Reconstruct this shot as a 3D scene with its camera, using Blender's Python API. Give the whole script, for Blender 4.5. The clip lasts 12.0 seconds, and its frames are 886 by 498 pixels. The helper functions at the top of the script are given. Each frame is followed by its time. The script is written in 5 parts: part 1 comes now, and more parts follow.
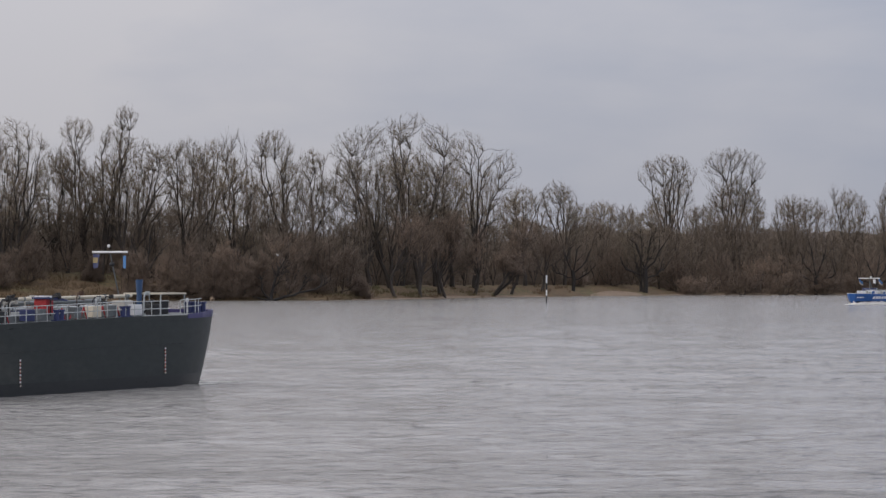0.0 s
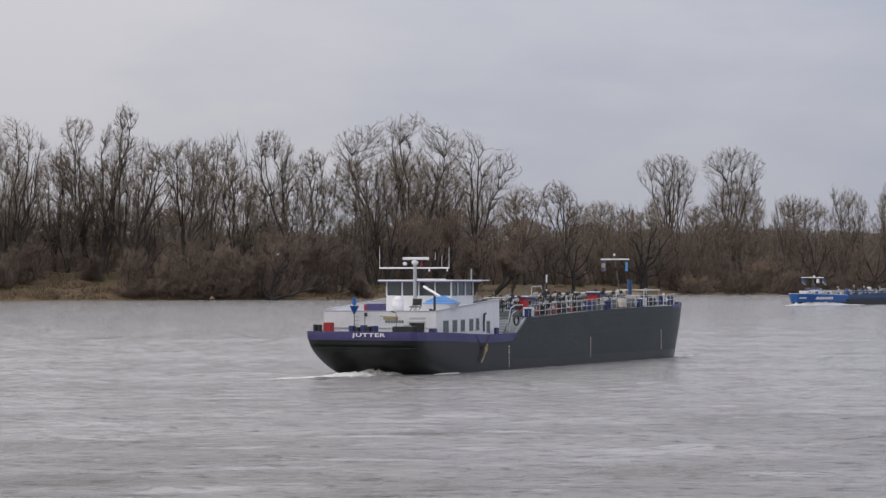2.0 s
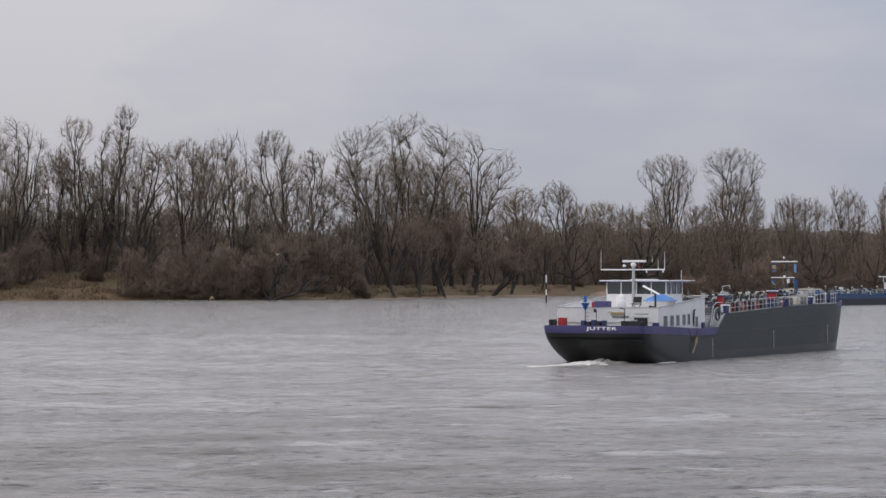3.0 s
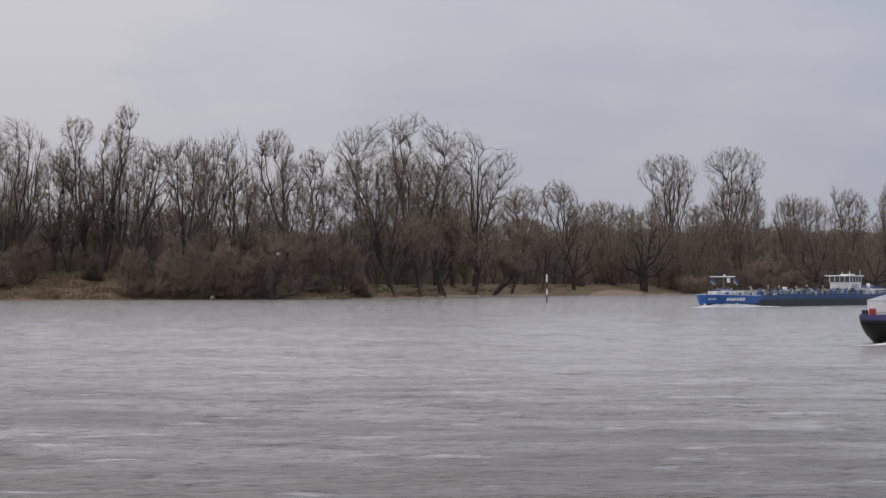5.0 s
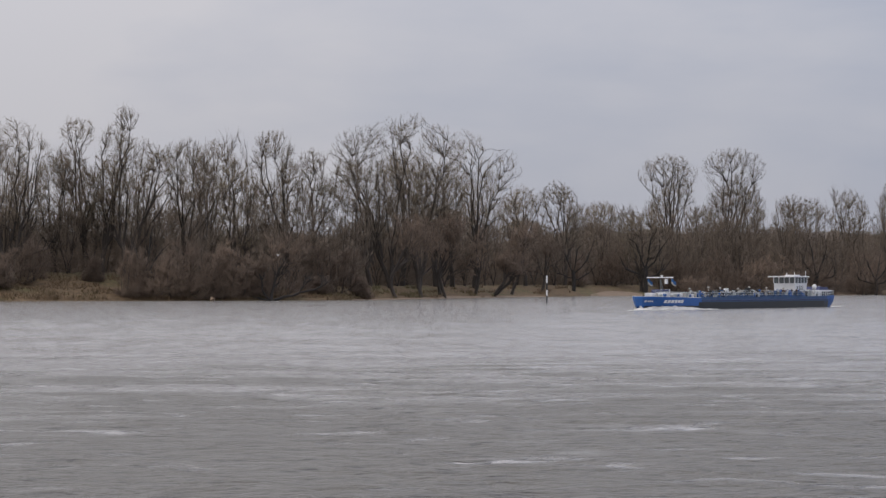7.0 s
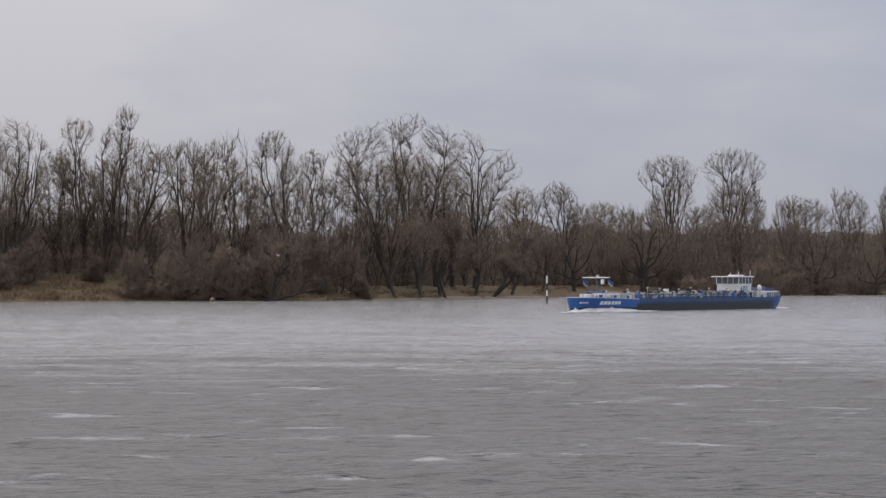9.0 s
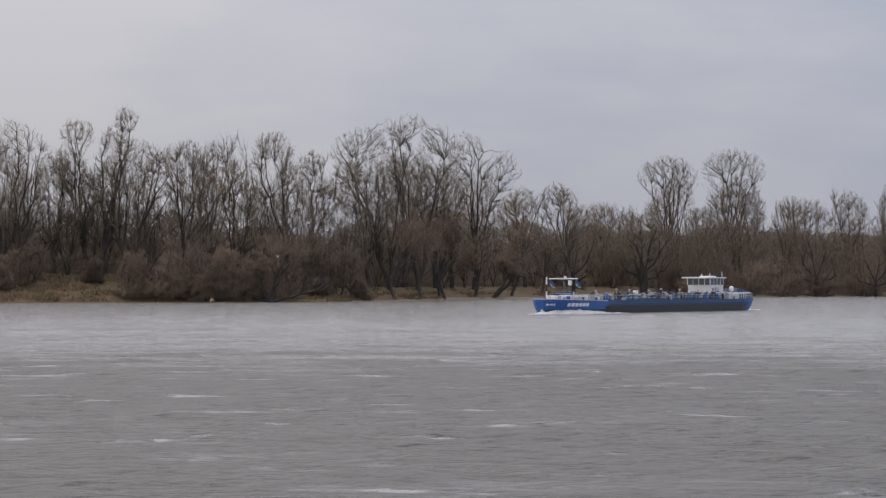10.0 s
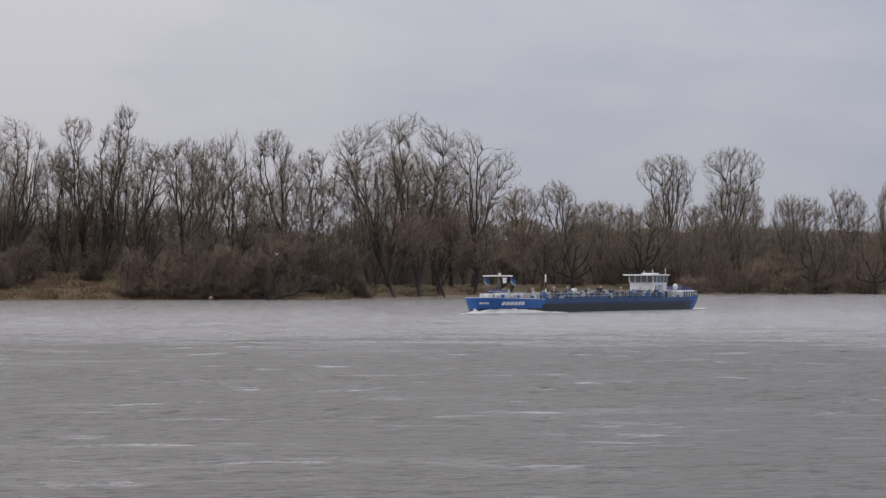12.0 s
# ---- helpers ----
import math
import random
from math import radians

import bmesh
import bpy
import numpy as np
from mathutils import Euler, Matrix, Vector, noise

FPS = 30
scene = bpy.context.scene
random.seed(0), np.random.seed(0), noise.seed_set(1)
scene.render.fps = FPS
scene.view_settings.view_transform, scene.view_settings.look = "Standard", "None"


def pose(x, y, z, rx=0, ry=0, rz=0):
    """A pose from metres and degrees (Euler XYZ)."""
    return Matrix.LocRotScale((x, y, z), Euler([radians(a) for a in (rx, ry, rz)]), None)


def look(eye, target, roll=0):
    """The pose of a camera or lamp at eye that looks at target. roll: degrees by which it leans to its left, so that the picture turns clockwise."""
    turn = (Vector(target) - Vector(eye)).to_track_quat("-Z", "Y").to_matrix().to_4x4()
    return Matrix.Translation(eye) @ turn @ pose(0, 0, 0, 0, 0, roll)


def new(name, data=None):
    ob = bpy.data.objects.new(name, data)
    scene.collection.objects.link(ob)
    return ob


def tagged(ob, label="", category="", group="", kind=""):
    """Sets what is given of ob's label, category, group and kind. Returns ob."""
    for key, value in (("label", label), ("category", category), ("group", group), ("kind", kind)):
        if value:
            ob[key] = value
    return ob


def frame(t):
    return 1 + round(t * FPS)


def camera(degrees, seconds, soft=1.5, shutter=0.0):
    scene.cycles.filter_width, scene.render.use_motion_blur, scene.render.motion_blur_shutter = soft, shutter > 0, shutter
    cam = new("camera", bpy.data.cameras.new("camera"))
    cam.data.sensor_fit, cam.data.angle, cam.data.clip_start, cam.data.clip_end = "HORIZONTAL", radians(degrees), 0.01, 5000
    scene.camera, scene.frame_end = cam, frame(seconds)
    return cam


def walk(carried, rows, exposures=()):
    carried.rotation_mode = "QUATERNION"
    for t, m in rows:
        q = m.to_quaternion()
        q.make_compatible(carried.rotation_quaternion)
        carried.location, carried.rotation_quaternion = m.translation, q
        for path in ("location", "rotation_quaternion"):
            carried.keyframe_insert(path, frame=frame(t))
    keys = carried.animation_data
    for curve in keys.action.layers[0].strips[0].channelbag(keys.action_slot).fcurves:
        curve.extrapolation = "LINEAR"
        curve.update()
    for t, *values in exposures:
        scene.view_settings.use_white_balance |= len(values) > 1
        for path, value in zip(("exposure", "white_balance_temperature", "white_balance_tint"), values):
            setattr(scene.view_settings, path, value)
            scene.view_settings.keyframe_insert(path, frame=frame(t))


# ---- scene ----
# A river with two passing tank barges, seen with a long lens from a raised bank.
# x to the right, y away over the water, z up from the water level.

EYE_HEIGHT = 6.81
cam = camera(18.94, 12.0, soft=1.4)


def aim(up, left):
    """The camera at its stand, raised and turned by degrees."""
    return pose(0, 0, EYE_HEIGHT, 90 + up, 0, left)


# the camera stands on the bank, shaken a little by the wind
walk(cam, [
    (0.0, aim(0.705, -0.004)), (0.5, aim(0.652, -0.002)), (1.0, aim(0.678, -0.006)), (1.5, aim(0.684, 0.0)),
    (2.0, aim(0.694, -0.004)), (2.5, aim(0.672, 0.0)), (3.0, aim(0.696, -0.010)), (5.0, aim(0.684, 0.002)),
    (5.5, aim(0.686, 0.002)), (6.0, aim(0.669, 0.0)), (6.5, aim(0.708, 0.0)), (7.0, aim(0.707, 0.002)),
    (9.0, aim(0.713, 0.004)), (9.5, aim(0.696, 0.009)), (10.0, aim(0.740, -0.004)), (10.5, aim(0.757, -0.023)),
    (11.0, aim(0.725, -0.018)), (11.5, aim(0.651, -0.006)), (12.0, aim(0.686, -0.023)),
], exposures=[(0.0, -0.08), (1.5, 0.06), (3.0, 0.03), (5.0, 0.0), (12.0, 0.0)])

# ---- light: an overcast winter sky, brighter where the sun stands behind the cloud ----
SUN_AZIMUTH, SUN_HEIGHT = radians(-95), radians(30)     # well to the left of the view's axis
sun_way = Vector((math.sin(SUN_AZIMUTH) * math.cos(SUN_HEIGHT), math.cos(SUN_AZIMUTH) * math.cos(SUN_HEIGHT), math.sin(SUN_HEIGHT)))
lamp = bpy.data.lights.new("sun", "SUN")
lamp.energy, lamp.angle, lamp.color = 0.9, radians(30), (1.0, 0.95, 0.88)
new("sun", lamp).matrix_world = look(sun_way * 900, (0, 0, 0))


def links_of(tree):
    """Short hands for building a node tree."""
    def add(kind, **values):
        node = tree.nodes.new(kind)
        for key, value in values.items():
            node.inputs[key.replace("_", " ")].default_value = value
        return node
    return add, tree.links.new


world = bpy.data.worlds.new("overcast_sky")
scene.world = world
world.use_nodes = True
wt = world.node_tree
wt.nodes.clear()
add, link = links_of(wt)
sky = add("ShaderNodeTexSky")
sky.sky_type, sky.sun_disc, sky.sun_elevation, sky.sun_rotation = "NISHITA", False, SUN_HEIGHT, SUN_AZIMUTH
sky.dust_density, sky.air_density = 3.0, 1.0
coord = add("ShaderNodeTexCoord")
stretch = add("ShaderNodeMapping", Scale=(1.0, 1.0, 2.6))
link(coord.outputs["Generated"], stretch.inputs["Vector"])
banks = add("ShaderNodeTexNoise", Scale=5.5, Detail=5.0, Roughness=0.52, Distortion=0.4)
wisps = add("ShaderNodeTexNoise", Scale=16.0, Detail=4.0, Roughness=0.5)
link(stretch.outputs["Vector"], banks.inputs["Vector"])
link(stretch.outputs["Vector"], wisps.inputs["Vector"])
# how near a direction lies to the hidden sun
near_sun = add("ShaderNodeVectorMath")
near_sun.operation = "DOT_PRODUCT"
near_sun.inputs[1].default_value = sun_way
link(coord.outputs["Generated"], near_sun.inputs[0])
glow = add("ShaderNodeMapRange", From_Min=-0.30, From_Max=0.12, To_Min=-0.08, To_Max=0.62)
link(near_sun.outputs["Value"], glow.inputs["Value"])
cloud_sum = add("ShaderNodeMath")
cloud_sum.operation = "MULTIPLY_ADD"
link(banks.outputs["Fac"], cloud_sum.inputs[0])
cloud_sum.inputs[1].default_value = 0.75
link(glow.outputs["Result"], cloud_sum.inputs[2])
wisp_sum = add("ShaderNodeMath")
wisp_sum.operation = "MULTIPLY_ADD"
link(wisps.outputs["Fac"], wisp_sum.inputs[0])
wisp_sum.inputs[1].default_value = 0.22
link(cloud_sum.outputs["Value"], wisp_sum.inputs[2])
tone = add("ShaderNodeValToRGB")
tone.color_ramp.elements[0].position, tone.color_ramp.elements[0].color = 0.30, (0.285, 0.328, 0.432, 1)
tone.color_ramp.elements[1].position, tone.color_ramp.elements[1].color = 0.98, (0.525, 0.518, 0.555, 1)
link(wisp_sum.outputs["Value"], tone.inputs["Fac"])
cloud_light = add("ShaderNodeBackground")
link(tone.outputs["Color"], cloud_light.inputs["Color"])
# an overcast sky is brighter overhead than at the horizon
parts_of = add("ShaderNodeSeparateXYZ")
link(coord.outputs["Generated"], parts_of.inputs["Vector"])
overhead = add("ShaderNodeMapRange", From_Min=0.0, From_Max=1.0, To_Min=0.98, To_Max=3.0)
link(parts_of.outputs["Z"], overhead.inputs["Value"])
link(overhead.outputs["Result"], cloud_light.inputs["Strength"])
clear_light = add("ShaderNodeBackground", Strength=0.05)
link(sky.outputs["Color"], clear_light.inputs["Color"])
veil = add("ShaderNodeMixShader", Fac=0.92)
link(clear_light.outputs["Background"], veil.inputs[1])
link(cloud_light.outputs["Background"], veil.inputs[2])
link(veil.outputs["Shader"], add("ShaderNodeOutputWorld").inputs["Surface"])


# ---- materials ----
def surface(name, colour, rough=0.6, metal=0.0, vary=0.25, grain=2.0, stain=0.25, dirt=None, bump=0.1, each=0.0, streak=1.0, ior=1.45):
    """A painted or raw surface: fine grain, larger stains of a second colour, slight relief; each: how far pieces differ."""
    m = bpy.data.materials.new(name)
    m.use_nodes = True
    t = m.node_tree
    t.nodes.clear()
    add, link = links_of(t)
    where = add("ShaderNodeTexCoord")
    squeeze = add("ShaderNodeMapping", Scale=(1.0, 1.0, streak))
    link(where.outputs["Object"], squeeze.inputs["Vector"])
    fine = add("ShaderNodeTexNoise", Scale=grain * 6, Detail=5.0, Roughness=0.6)
    broad = add("ShaderNodeTexNoise", Scale=grain * 0.5, Detail=4.0, Roughness=0.6)
    link(squeeze.outputs["Vector"], fine.inputs["Vector"])
    link(squeeze.outputs["Vector"], broad.inputs["Vector"])
    shade = add("ShaderNodeMapRange", From_Min=0.3, From_Max=0.7, To_Min=1 - vary, To_Max=1 + vary)
    link(fine.outputs["Fac"], shade.inputs["Value"])
    patch = add("ShaderNodeMapRange", From_Min=0.48, From_Max=0.72, To_Min=0.0, To_Max=stain)
    link(broad.outputs["Fac"], patch.inputs["Value"])
    mix = add("ShaderNodeMix")
    mix.data_type = "RGBA"
    mix.inputs["A"].default_value = (*colour, 1)
    mix.inputs["B"].default_value = (*(dirt or tuple(c * 0.55 for c in colour)), 1)
    link(patch.outputs["Result"], mix.inputs["Factor"])
    scale = add("ShaderNodeVectorMath")
    scale.operation = "SCALE"
    link(mix.outputs["Result"], scale.inputs[0])
    link(shade.outputs["Result"], scale.inputs["Scale"])
    last = scale.outputs["Vector"]
    if each:
        info = add("ShaderNodeObjectInfo")
        spread = add("ShaderNodeMapRange", To_Min=1 - each, To_Max=1 + each)
        link(info.outputs["Random"], spread.inputs["Value"])
        again = add("ShaderNodeVectorMath")
        again.operation = "SCALE"
        link(last, again.inputs[0])
        link(spread.outputs["Result"], again.inputs["Scale"])
        last = again.outputs["Vector"]
    shader = add("ShaderNodeBsdfPrincipled", Roughness=rough, Metallic=metal, IOR=ior)
    link(last, shader.inputs["Base Color"])
    gloss = add("ShaderNodeMapRange", To_Min=max(rough - 0.1, 0.03), To_Max=min(rough + 0.15, 1.0))
    link(broad.outputs["Fac"], gloss.inputs["Value"])
    link(gloss.outputs["Result"], shader.inputs["Roughness"])
    if bump:
        relief = add("ShaderNodeBump", Strength=bump, Distance=0.03)
        link(fine.outputs["Fac"], relief.inputs["Height"])
        link(relief.outputs["Normal"], shader.inputs["Normal"])
    link(shader.outputs["BSDF"], add("ShaderNodeOutputMaterial").inputs["Surface"])
    return m


def river_surface():
    m = bpy.data.materials.new("river_water")
    m.use_nodes = True
    t = m.node_tree
    t.nodes.clear()
    add, link = links_of(t)
    where = add("ShaderNodeTexCoord")
    shader = add("ShaderNodeBsdfPrincipled", Roughness=0.22, IOR=1.333)
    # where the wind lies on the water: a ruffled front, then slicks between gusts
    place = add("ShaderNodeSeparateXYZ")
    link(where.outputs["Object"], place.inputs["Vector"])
    # the front also darkens the colour, standing in for duller cloud reflection
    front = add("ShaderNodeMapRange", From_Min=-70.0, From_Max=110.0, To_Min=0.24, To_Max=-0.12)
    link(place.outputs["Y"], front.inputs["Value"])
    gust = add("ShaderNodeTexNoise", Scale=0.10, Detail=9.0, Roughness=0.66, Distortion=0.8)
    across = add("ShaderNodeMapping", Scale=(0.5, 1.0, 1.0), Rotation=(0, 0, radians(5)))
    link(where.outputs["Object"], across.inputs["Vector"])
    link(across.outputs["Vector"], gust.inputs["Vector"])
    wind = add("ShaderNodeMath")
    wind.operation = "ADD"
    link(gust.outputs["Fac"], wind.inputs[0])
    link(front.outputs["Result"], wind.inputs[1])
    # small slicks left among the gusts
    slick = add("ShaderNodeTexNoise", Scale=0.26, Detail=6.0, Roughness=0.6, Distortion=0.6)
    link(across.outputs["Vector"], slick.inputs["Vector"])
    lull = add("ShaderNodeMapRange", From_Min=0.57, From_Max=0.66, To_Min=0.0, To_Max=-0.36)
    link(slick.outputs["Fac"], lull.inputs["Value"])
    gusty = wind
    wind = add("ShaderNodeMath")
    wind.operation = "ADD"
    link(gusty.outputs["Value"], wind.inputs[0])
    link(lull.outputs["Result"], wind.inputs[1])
    # silt brown where ruffled; sky reflection on slicks and cloud darkening painted in
    silt_and_sheen = add("ShaderNodeValToRGB")
    silt_and_sheen.color_ramp.elements[0].position, silt_and_sheen.color_ramp.elements[0].color = 0.38, (0.296, 0.284, 0.273, 1)
    silt_and_sheen.color_ramp.elements[1].position, silt_and_sheen.color_ramp.elements[1].color = 0.70, (0.096, 0.088, 0.074, 1)
    link(wind.outputs["Value"], silt_and_sheen.inputs["Fac"])
    # dark turned faces of small waves, painted into the colour as flecks
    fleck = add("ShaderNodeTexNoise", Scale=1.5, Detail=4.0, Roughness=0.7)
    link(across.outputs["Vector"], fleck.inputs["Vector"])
    face_shade = add("ShaderNodeMapRange", From_Min=0.53, From_Max=0.64, To_Min=1.0, To_Max=0.15)
    link(fleck.outputs["Fac"], face_shade.inputs["Value"])
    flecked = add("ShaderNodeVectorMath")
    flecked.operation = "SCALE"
    link(silt_and_sheen.outputs["Color"], flecked.inputs[0])
    link(face_shade.outputs["Result"], flecked.inputs["Scale"])
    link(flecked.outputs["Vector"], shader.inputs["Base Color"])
    force = add("ShaderNodeMapRange", From_Min=0.36, From_Max=0.66, To_Min=0.48, To_Max=1.35)
    link(wind.outputs["Value"], force.inputs["Value"])
    polish = add("ShaderNodeMapRange", From_Min=0.36, From_Max=0.66, To_Min=0.10, To_Max=0.34)
    link(wind.outputs["Value"], polish.inputs["Value"])
    link(polish.outputs["Result"], shader.inputs["Roughness"])
    # three sizes of ripple, their crests lying across the wind
    heights = []
    for size, tall, turn in ((0.38, 0.40, 6), (1.1, 0.42, -5), (3.0, 0.32, 9)):
        lay = add("ShaderNodeMapping", Scale=(size * 0.62, size * 1.0, size), Rotation=(0, 0, radians(turn)))
        link(where.outputs["Object"], lay.inputs["Vector"])
        wave = add("ShaderNodeTexNoise", Scale=1.0, Detail=4.0, Roughness=0.55, Distortion=0.35)
        link(lay.outputs["Vector"], wave.inputs["Vector"])
        part_height = add("ShaderNodeMath")
        part_height.operation = "MULTIPLY"
        link(wave.outputs["Fac"], part_height.inputs[0])
        part_height.inputs[1].default_value = tall
        heights.append(part_height)
    total = heights[0]
    for other in heights[1:]:
        plus = add("ShaderNodeMath")
        plus.operation = "ADD"
        link(total.outputs["Value"], plus.inputs[0])
        link(other.outputs["Value"], plus.inputs[1])
        total = plus
    forced = add("ShaderNodeMath")
    forced.operation = "MULTIPLY"
    link(total.outputs["Value"], forced.inputs[0])
    link(force.outputs["Result"], forced.inputs[1])
    relief = add("ShaderNodeBump", Strength=1.0, Distance=0.75)
    link(forced.outputs["Value"], relief.inputs["Height"])
    link(relief.outputs["Normal"], shader.inputs["Normal"])
    link(shader.outputs["BSDF"], add("ShaderNodeOutputMaterial").inputs["Surface"])
    return m


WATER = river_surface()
BARK = surface("bark", (0.055, 0.046, 0.040), 0.9, vary=0.35, grain=0.6, stain=0.5, bump=0.4, each=0.25)
TWIGS = surface("bare_twigs", (0.168, 0.134, 0.094), 0.9, vary=0.25, grain=0.05, stain=0.6, dirt=(0.105, 0.083, 0.065), bump=0.0, each=0.2)
WILLOW = surface("red_brown_twigs", (0.152, 0.110, 0.082), 0.9, vary=0.3, grain=0.05, stain=0.6, dirt=(0.105, 0.086, 0.062), bump=0.0, each=0.3)
FAR_TWIGS = surface("distant_twigs", (0.138, 0.107, 0.080), 0.95, vary=0.3, grain=0.03, stain=0.6, bump=0.0, each=0.2)
FAR_WOOD = surface("dense_far_wood", (0.104, 0.082, 0.067), 0.95, vary=0.45, grain=0.12, stain=0.7, dirt=(0.062, 0.050, 0.042), bump=0.6)
WET_BARK = surface("wet_dead_wood", (0.026, 0.022, 0.020), 0.8, vary=0.35, grain=0.8, stain=0.5, bump=0.4)
GRASS = surface("winter_grass_and_sand", (0.112, 0.073, 0.038), 0.95, vary=0.45, grain=0.10, stain=1.0, dirt=(0.096, 0.089, 0.037), bump=0.5)
TUFTS = surface("dead_grass", (0.105, 0.070, 0.038), 0.95, vary=0.3, grain=0.06, stain=0.9, dirt=(0.078, 0.074, 0.032), bump=0.0)
SAND = surface("river_sand", (0.22, 0.160, 0.112), 0.95, vary=0.2, grain=0.2, stain=0.5, bump=0.3)
HULL_BLACK = surface("black_hull_paint", (0.0085, 0.0095, 0.0095), 0.3, vary=0.25, grain=0.35, stain=0.6, dirt=(0.020, 0.021, 0.021), bump=0.05, streak=2.2)
HULL_GREY = surface("charcoal_hull_paint", (0.020, 0.025, 0.023), 0.45, vary=0.22, grain=0.22, stain=1.0, dirt=(0.046, 0.049, 0.043), bump=0.10, streak=2.0)
VIOLET = surface("violet_blue_paint", (0.060, 0.053, 0.150), 0.4, vary=0.12, grain=0.8, stain=0.35, bump=0.03)
DARK_BLUE = surface("dark_blue_paint", (0.030, 0.040, 0.12), 0.4, vary=0.12, grain=1.0, stain=0.3, bump=0.03)
WHITE = surface("white_paint", (0.70, 0.70, 0.71), 0.45, vary=0.05, grain=0.7, stain=0.25, dirt=(0.52, 0.50, 0.46), bump=0.03, streak=0.4)
CREAM = surface("cream_pipe_paint", (0.60, 0.54, 0.43), 0.5, vary=0.08, grain=1.0, stain=0.3, bump=0.03)
GREY = surface("grey_deck_paint", (0.15, 0.165, 0.17), 0.6, vary=0.15, grain=1.0, stain=0.5, dirt=(0.12, 0.115, 0.105), bump=0.08)
STEEL = surface("galvanised_steel", (0.40, 0.42, 0.42), 0.5, 0.1, vary=0.12, grain=2.0, stain=0.3, bump=0.04)
DARK = surface("dark_fittings", (0.022, 0.022, 0.024), 0.55, vary=0.25, grain=2.0, stain=0.3, bump=0.06)
RED = surface("red_paint", (0.34, 0.022, 0.026), 0.45, vary=0.1, grain=1.0, stain=0.25, bump=0.03)
BLUE = surface("bright_blue_paint", (0.022, 0.098, 0.32), 0.42, vary=0.12, grain=0.5, stain=0.4, dirt=(0.028, 0.075, 0.20), bump=0.03)
TARP = surface("blue_tarpaulin", (0.085, 0.23, 0.52), 0.7, vary=0.12, grain=1.5, stain=0.3, bump=0.2)
NAVY = surface("faded_navy_paint", (0.034, 0.076, 0.165), 0.5, vary=0.15, grain=0.5, stain=0.5, dirt=(0.030, 0.045, 0.080), bump=0.04)
YELLOW = surface("yellow_rope", (0.34, 0.27, 0.14), 0.8, vary=0.3, grain=4.0, stain=0.5, bump=0.2)
GLASS = surface("dark_window_glass", (0.034, 0.048, 0.054), 0.06, vary=0.1, grain=0.5, stain=0.2, bump=0.0, ior=1.9)
PALE_GREY = surface("faded_grey_paint", (0.42, 0.40, 0.36), 0.6, vary=0.15, grain=2.0, stain=0.4, bump=0.04)
RUST = surface("rusty_brown_fittings", (0.085, 0.048, 0.034), 0.8, vary=0.3, grain=2.0, stain=0.5, bump=0.1)
FOAM = surface("white_foam", (0.60, 0.59, 0.56), 0.85, vary=0.1, grain=1.0, stain=0.6, dirt=(0.36, 0.34, 0.31), bump=0.4)


# ---- building blocks ----
def finish(name, bm, material, parent=None, label="", smooth=False):
    mesh = bpy.data.meshes.new(name)
    bmesh.ops.recalc_face_normals(bm, faces=bm.faces)
    bm.to_mesh(mesh)
    bm.free()
    mesh.materials.append(material)
    if smooth:
        mesh.polygons.foreach_set("use_smooth", [True] * len(mesh.polygons))
    ob = new(name, mesh)
    ob.parent = parent
    if label:
        ob["label"] = label
    return ob


def part(name, bm, material, parent, label="", smooth=False):
    return finish(name, bm, material, parent, label, smooth)


def box(x0, x1, y0, y1, z0, z1, soft=0.0, bm=None):
    """A block, its edges rounded by soft."""
    one = bmesh.new()
    bmesh.ops.create_cube(one, size=1.0)
    for v in one.verts:
        v.co = Vector(((x0 + x1) / 2 + v.co.x * (x1 - x0), (y0 + y1) / 2 + v.co.y * (y1 - y0), (z0 + z1) / 2 + v.co.z * (z1 - z0)))
    if soft:
        bmesh.ops.bevel(one, geom=one.edges[:], offset=soft, segments=2, affect="EDGES", profile=0.6)
    return join(bm, one)


def join(bm, one):
    if bm is None:
        return one
    mesh = bpy.data.meshes.new("joined")
    one.to_mesh(mesh)
    one.free()
    bm.from_mesh(mesh)
    bpy.data.meshes.remove(mesh)
    return bm


def rod(a, b, r, r2=None, sides=8, bm=None):
    """A round bar from a to b."""
    a, b = Vector(a), Vector(b)
    one = bmesh.new()
    bmesh.ops.create_cone(one, cap_ends=True, segments=sides, radius1=r, radius2=r if r2 is None else r2, depth=(b - a).length)
    turn = (b - a).to_track_quat("Z", "Y").to_matrix().to_4x4()
    bmesh.ops.transform(one, matrix=Matrix.Translation((a + b) / 2) @ turn, verts=one.verts)
    return join(bm, one)


def bent(points, r, sides=8, bm=None):
    """A pipe through points, with balls at its bends."""
    for a, b in zip(points, points[1:]):
        bm = rod(a, b, r, sides=sides, bm=bm)
    for p in points[1:-1]:
        bm = ball(p, (r, r, r), bm=bm, rough=6)
    return bm


def ball(centre, radii, bm=None, rough=10):
    one = bmesh.new()
    bmesh.ops.create_uvsphere(one, u_segments=rough + 2, v_segments=max(rough // 2 + 1, 4), radius=1.0)
    bmesh.ops.transform(one, matrix=Matrix.Translation(centre) @ Matrix.Diagonal((*radii, 1)), verts=one.verts)
    return join(bm, one)


def prism(outline, y0, y1, bm=None):
    """A plate with an outline in x and z, from y0 to y1."""
    one = bmesh.new()
    near = [one.verts.new((x, y0, z)) for x, z in outline]
    far = [one.verts.new((x, y1, z)) for x, z in outline]
    one.faces.new(near)
    one.faces.new(far[::-1])
    for i in range(len(outline)):
        j = (i + 1) % len(outline)
        one.faces.new((near[i], near[j], far[j], far[i]))
    return join(bm, one)


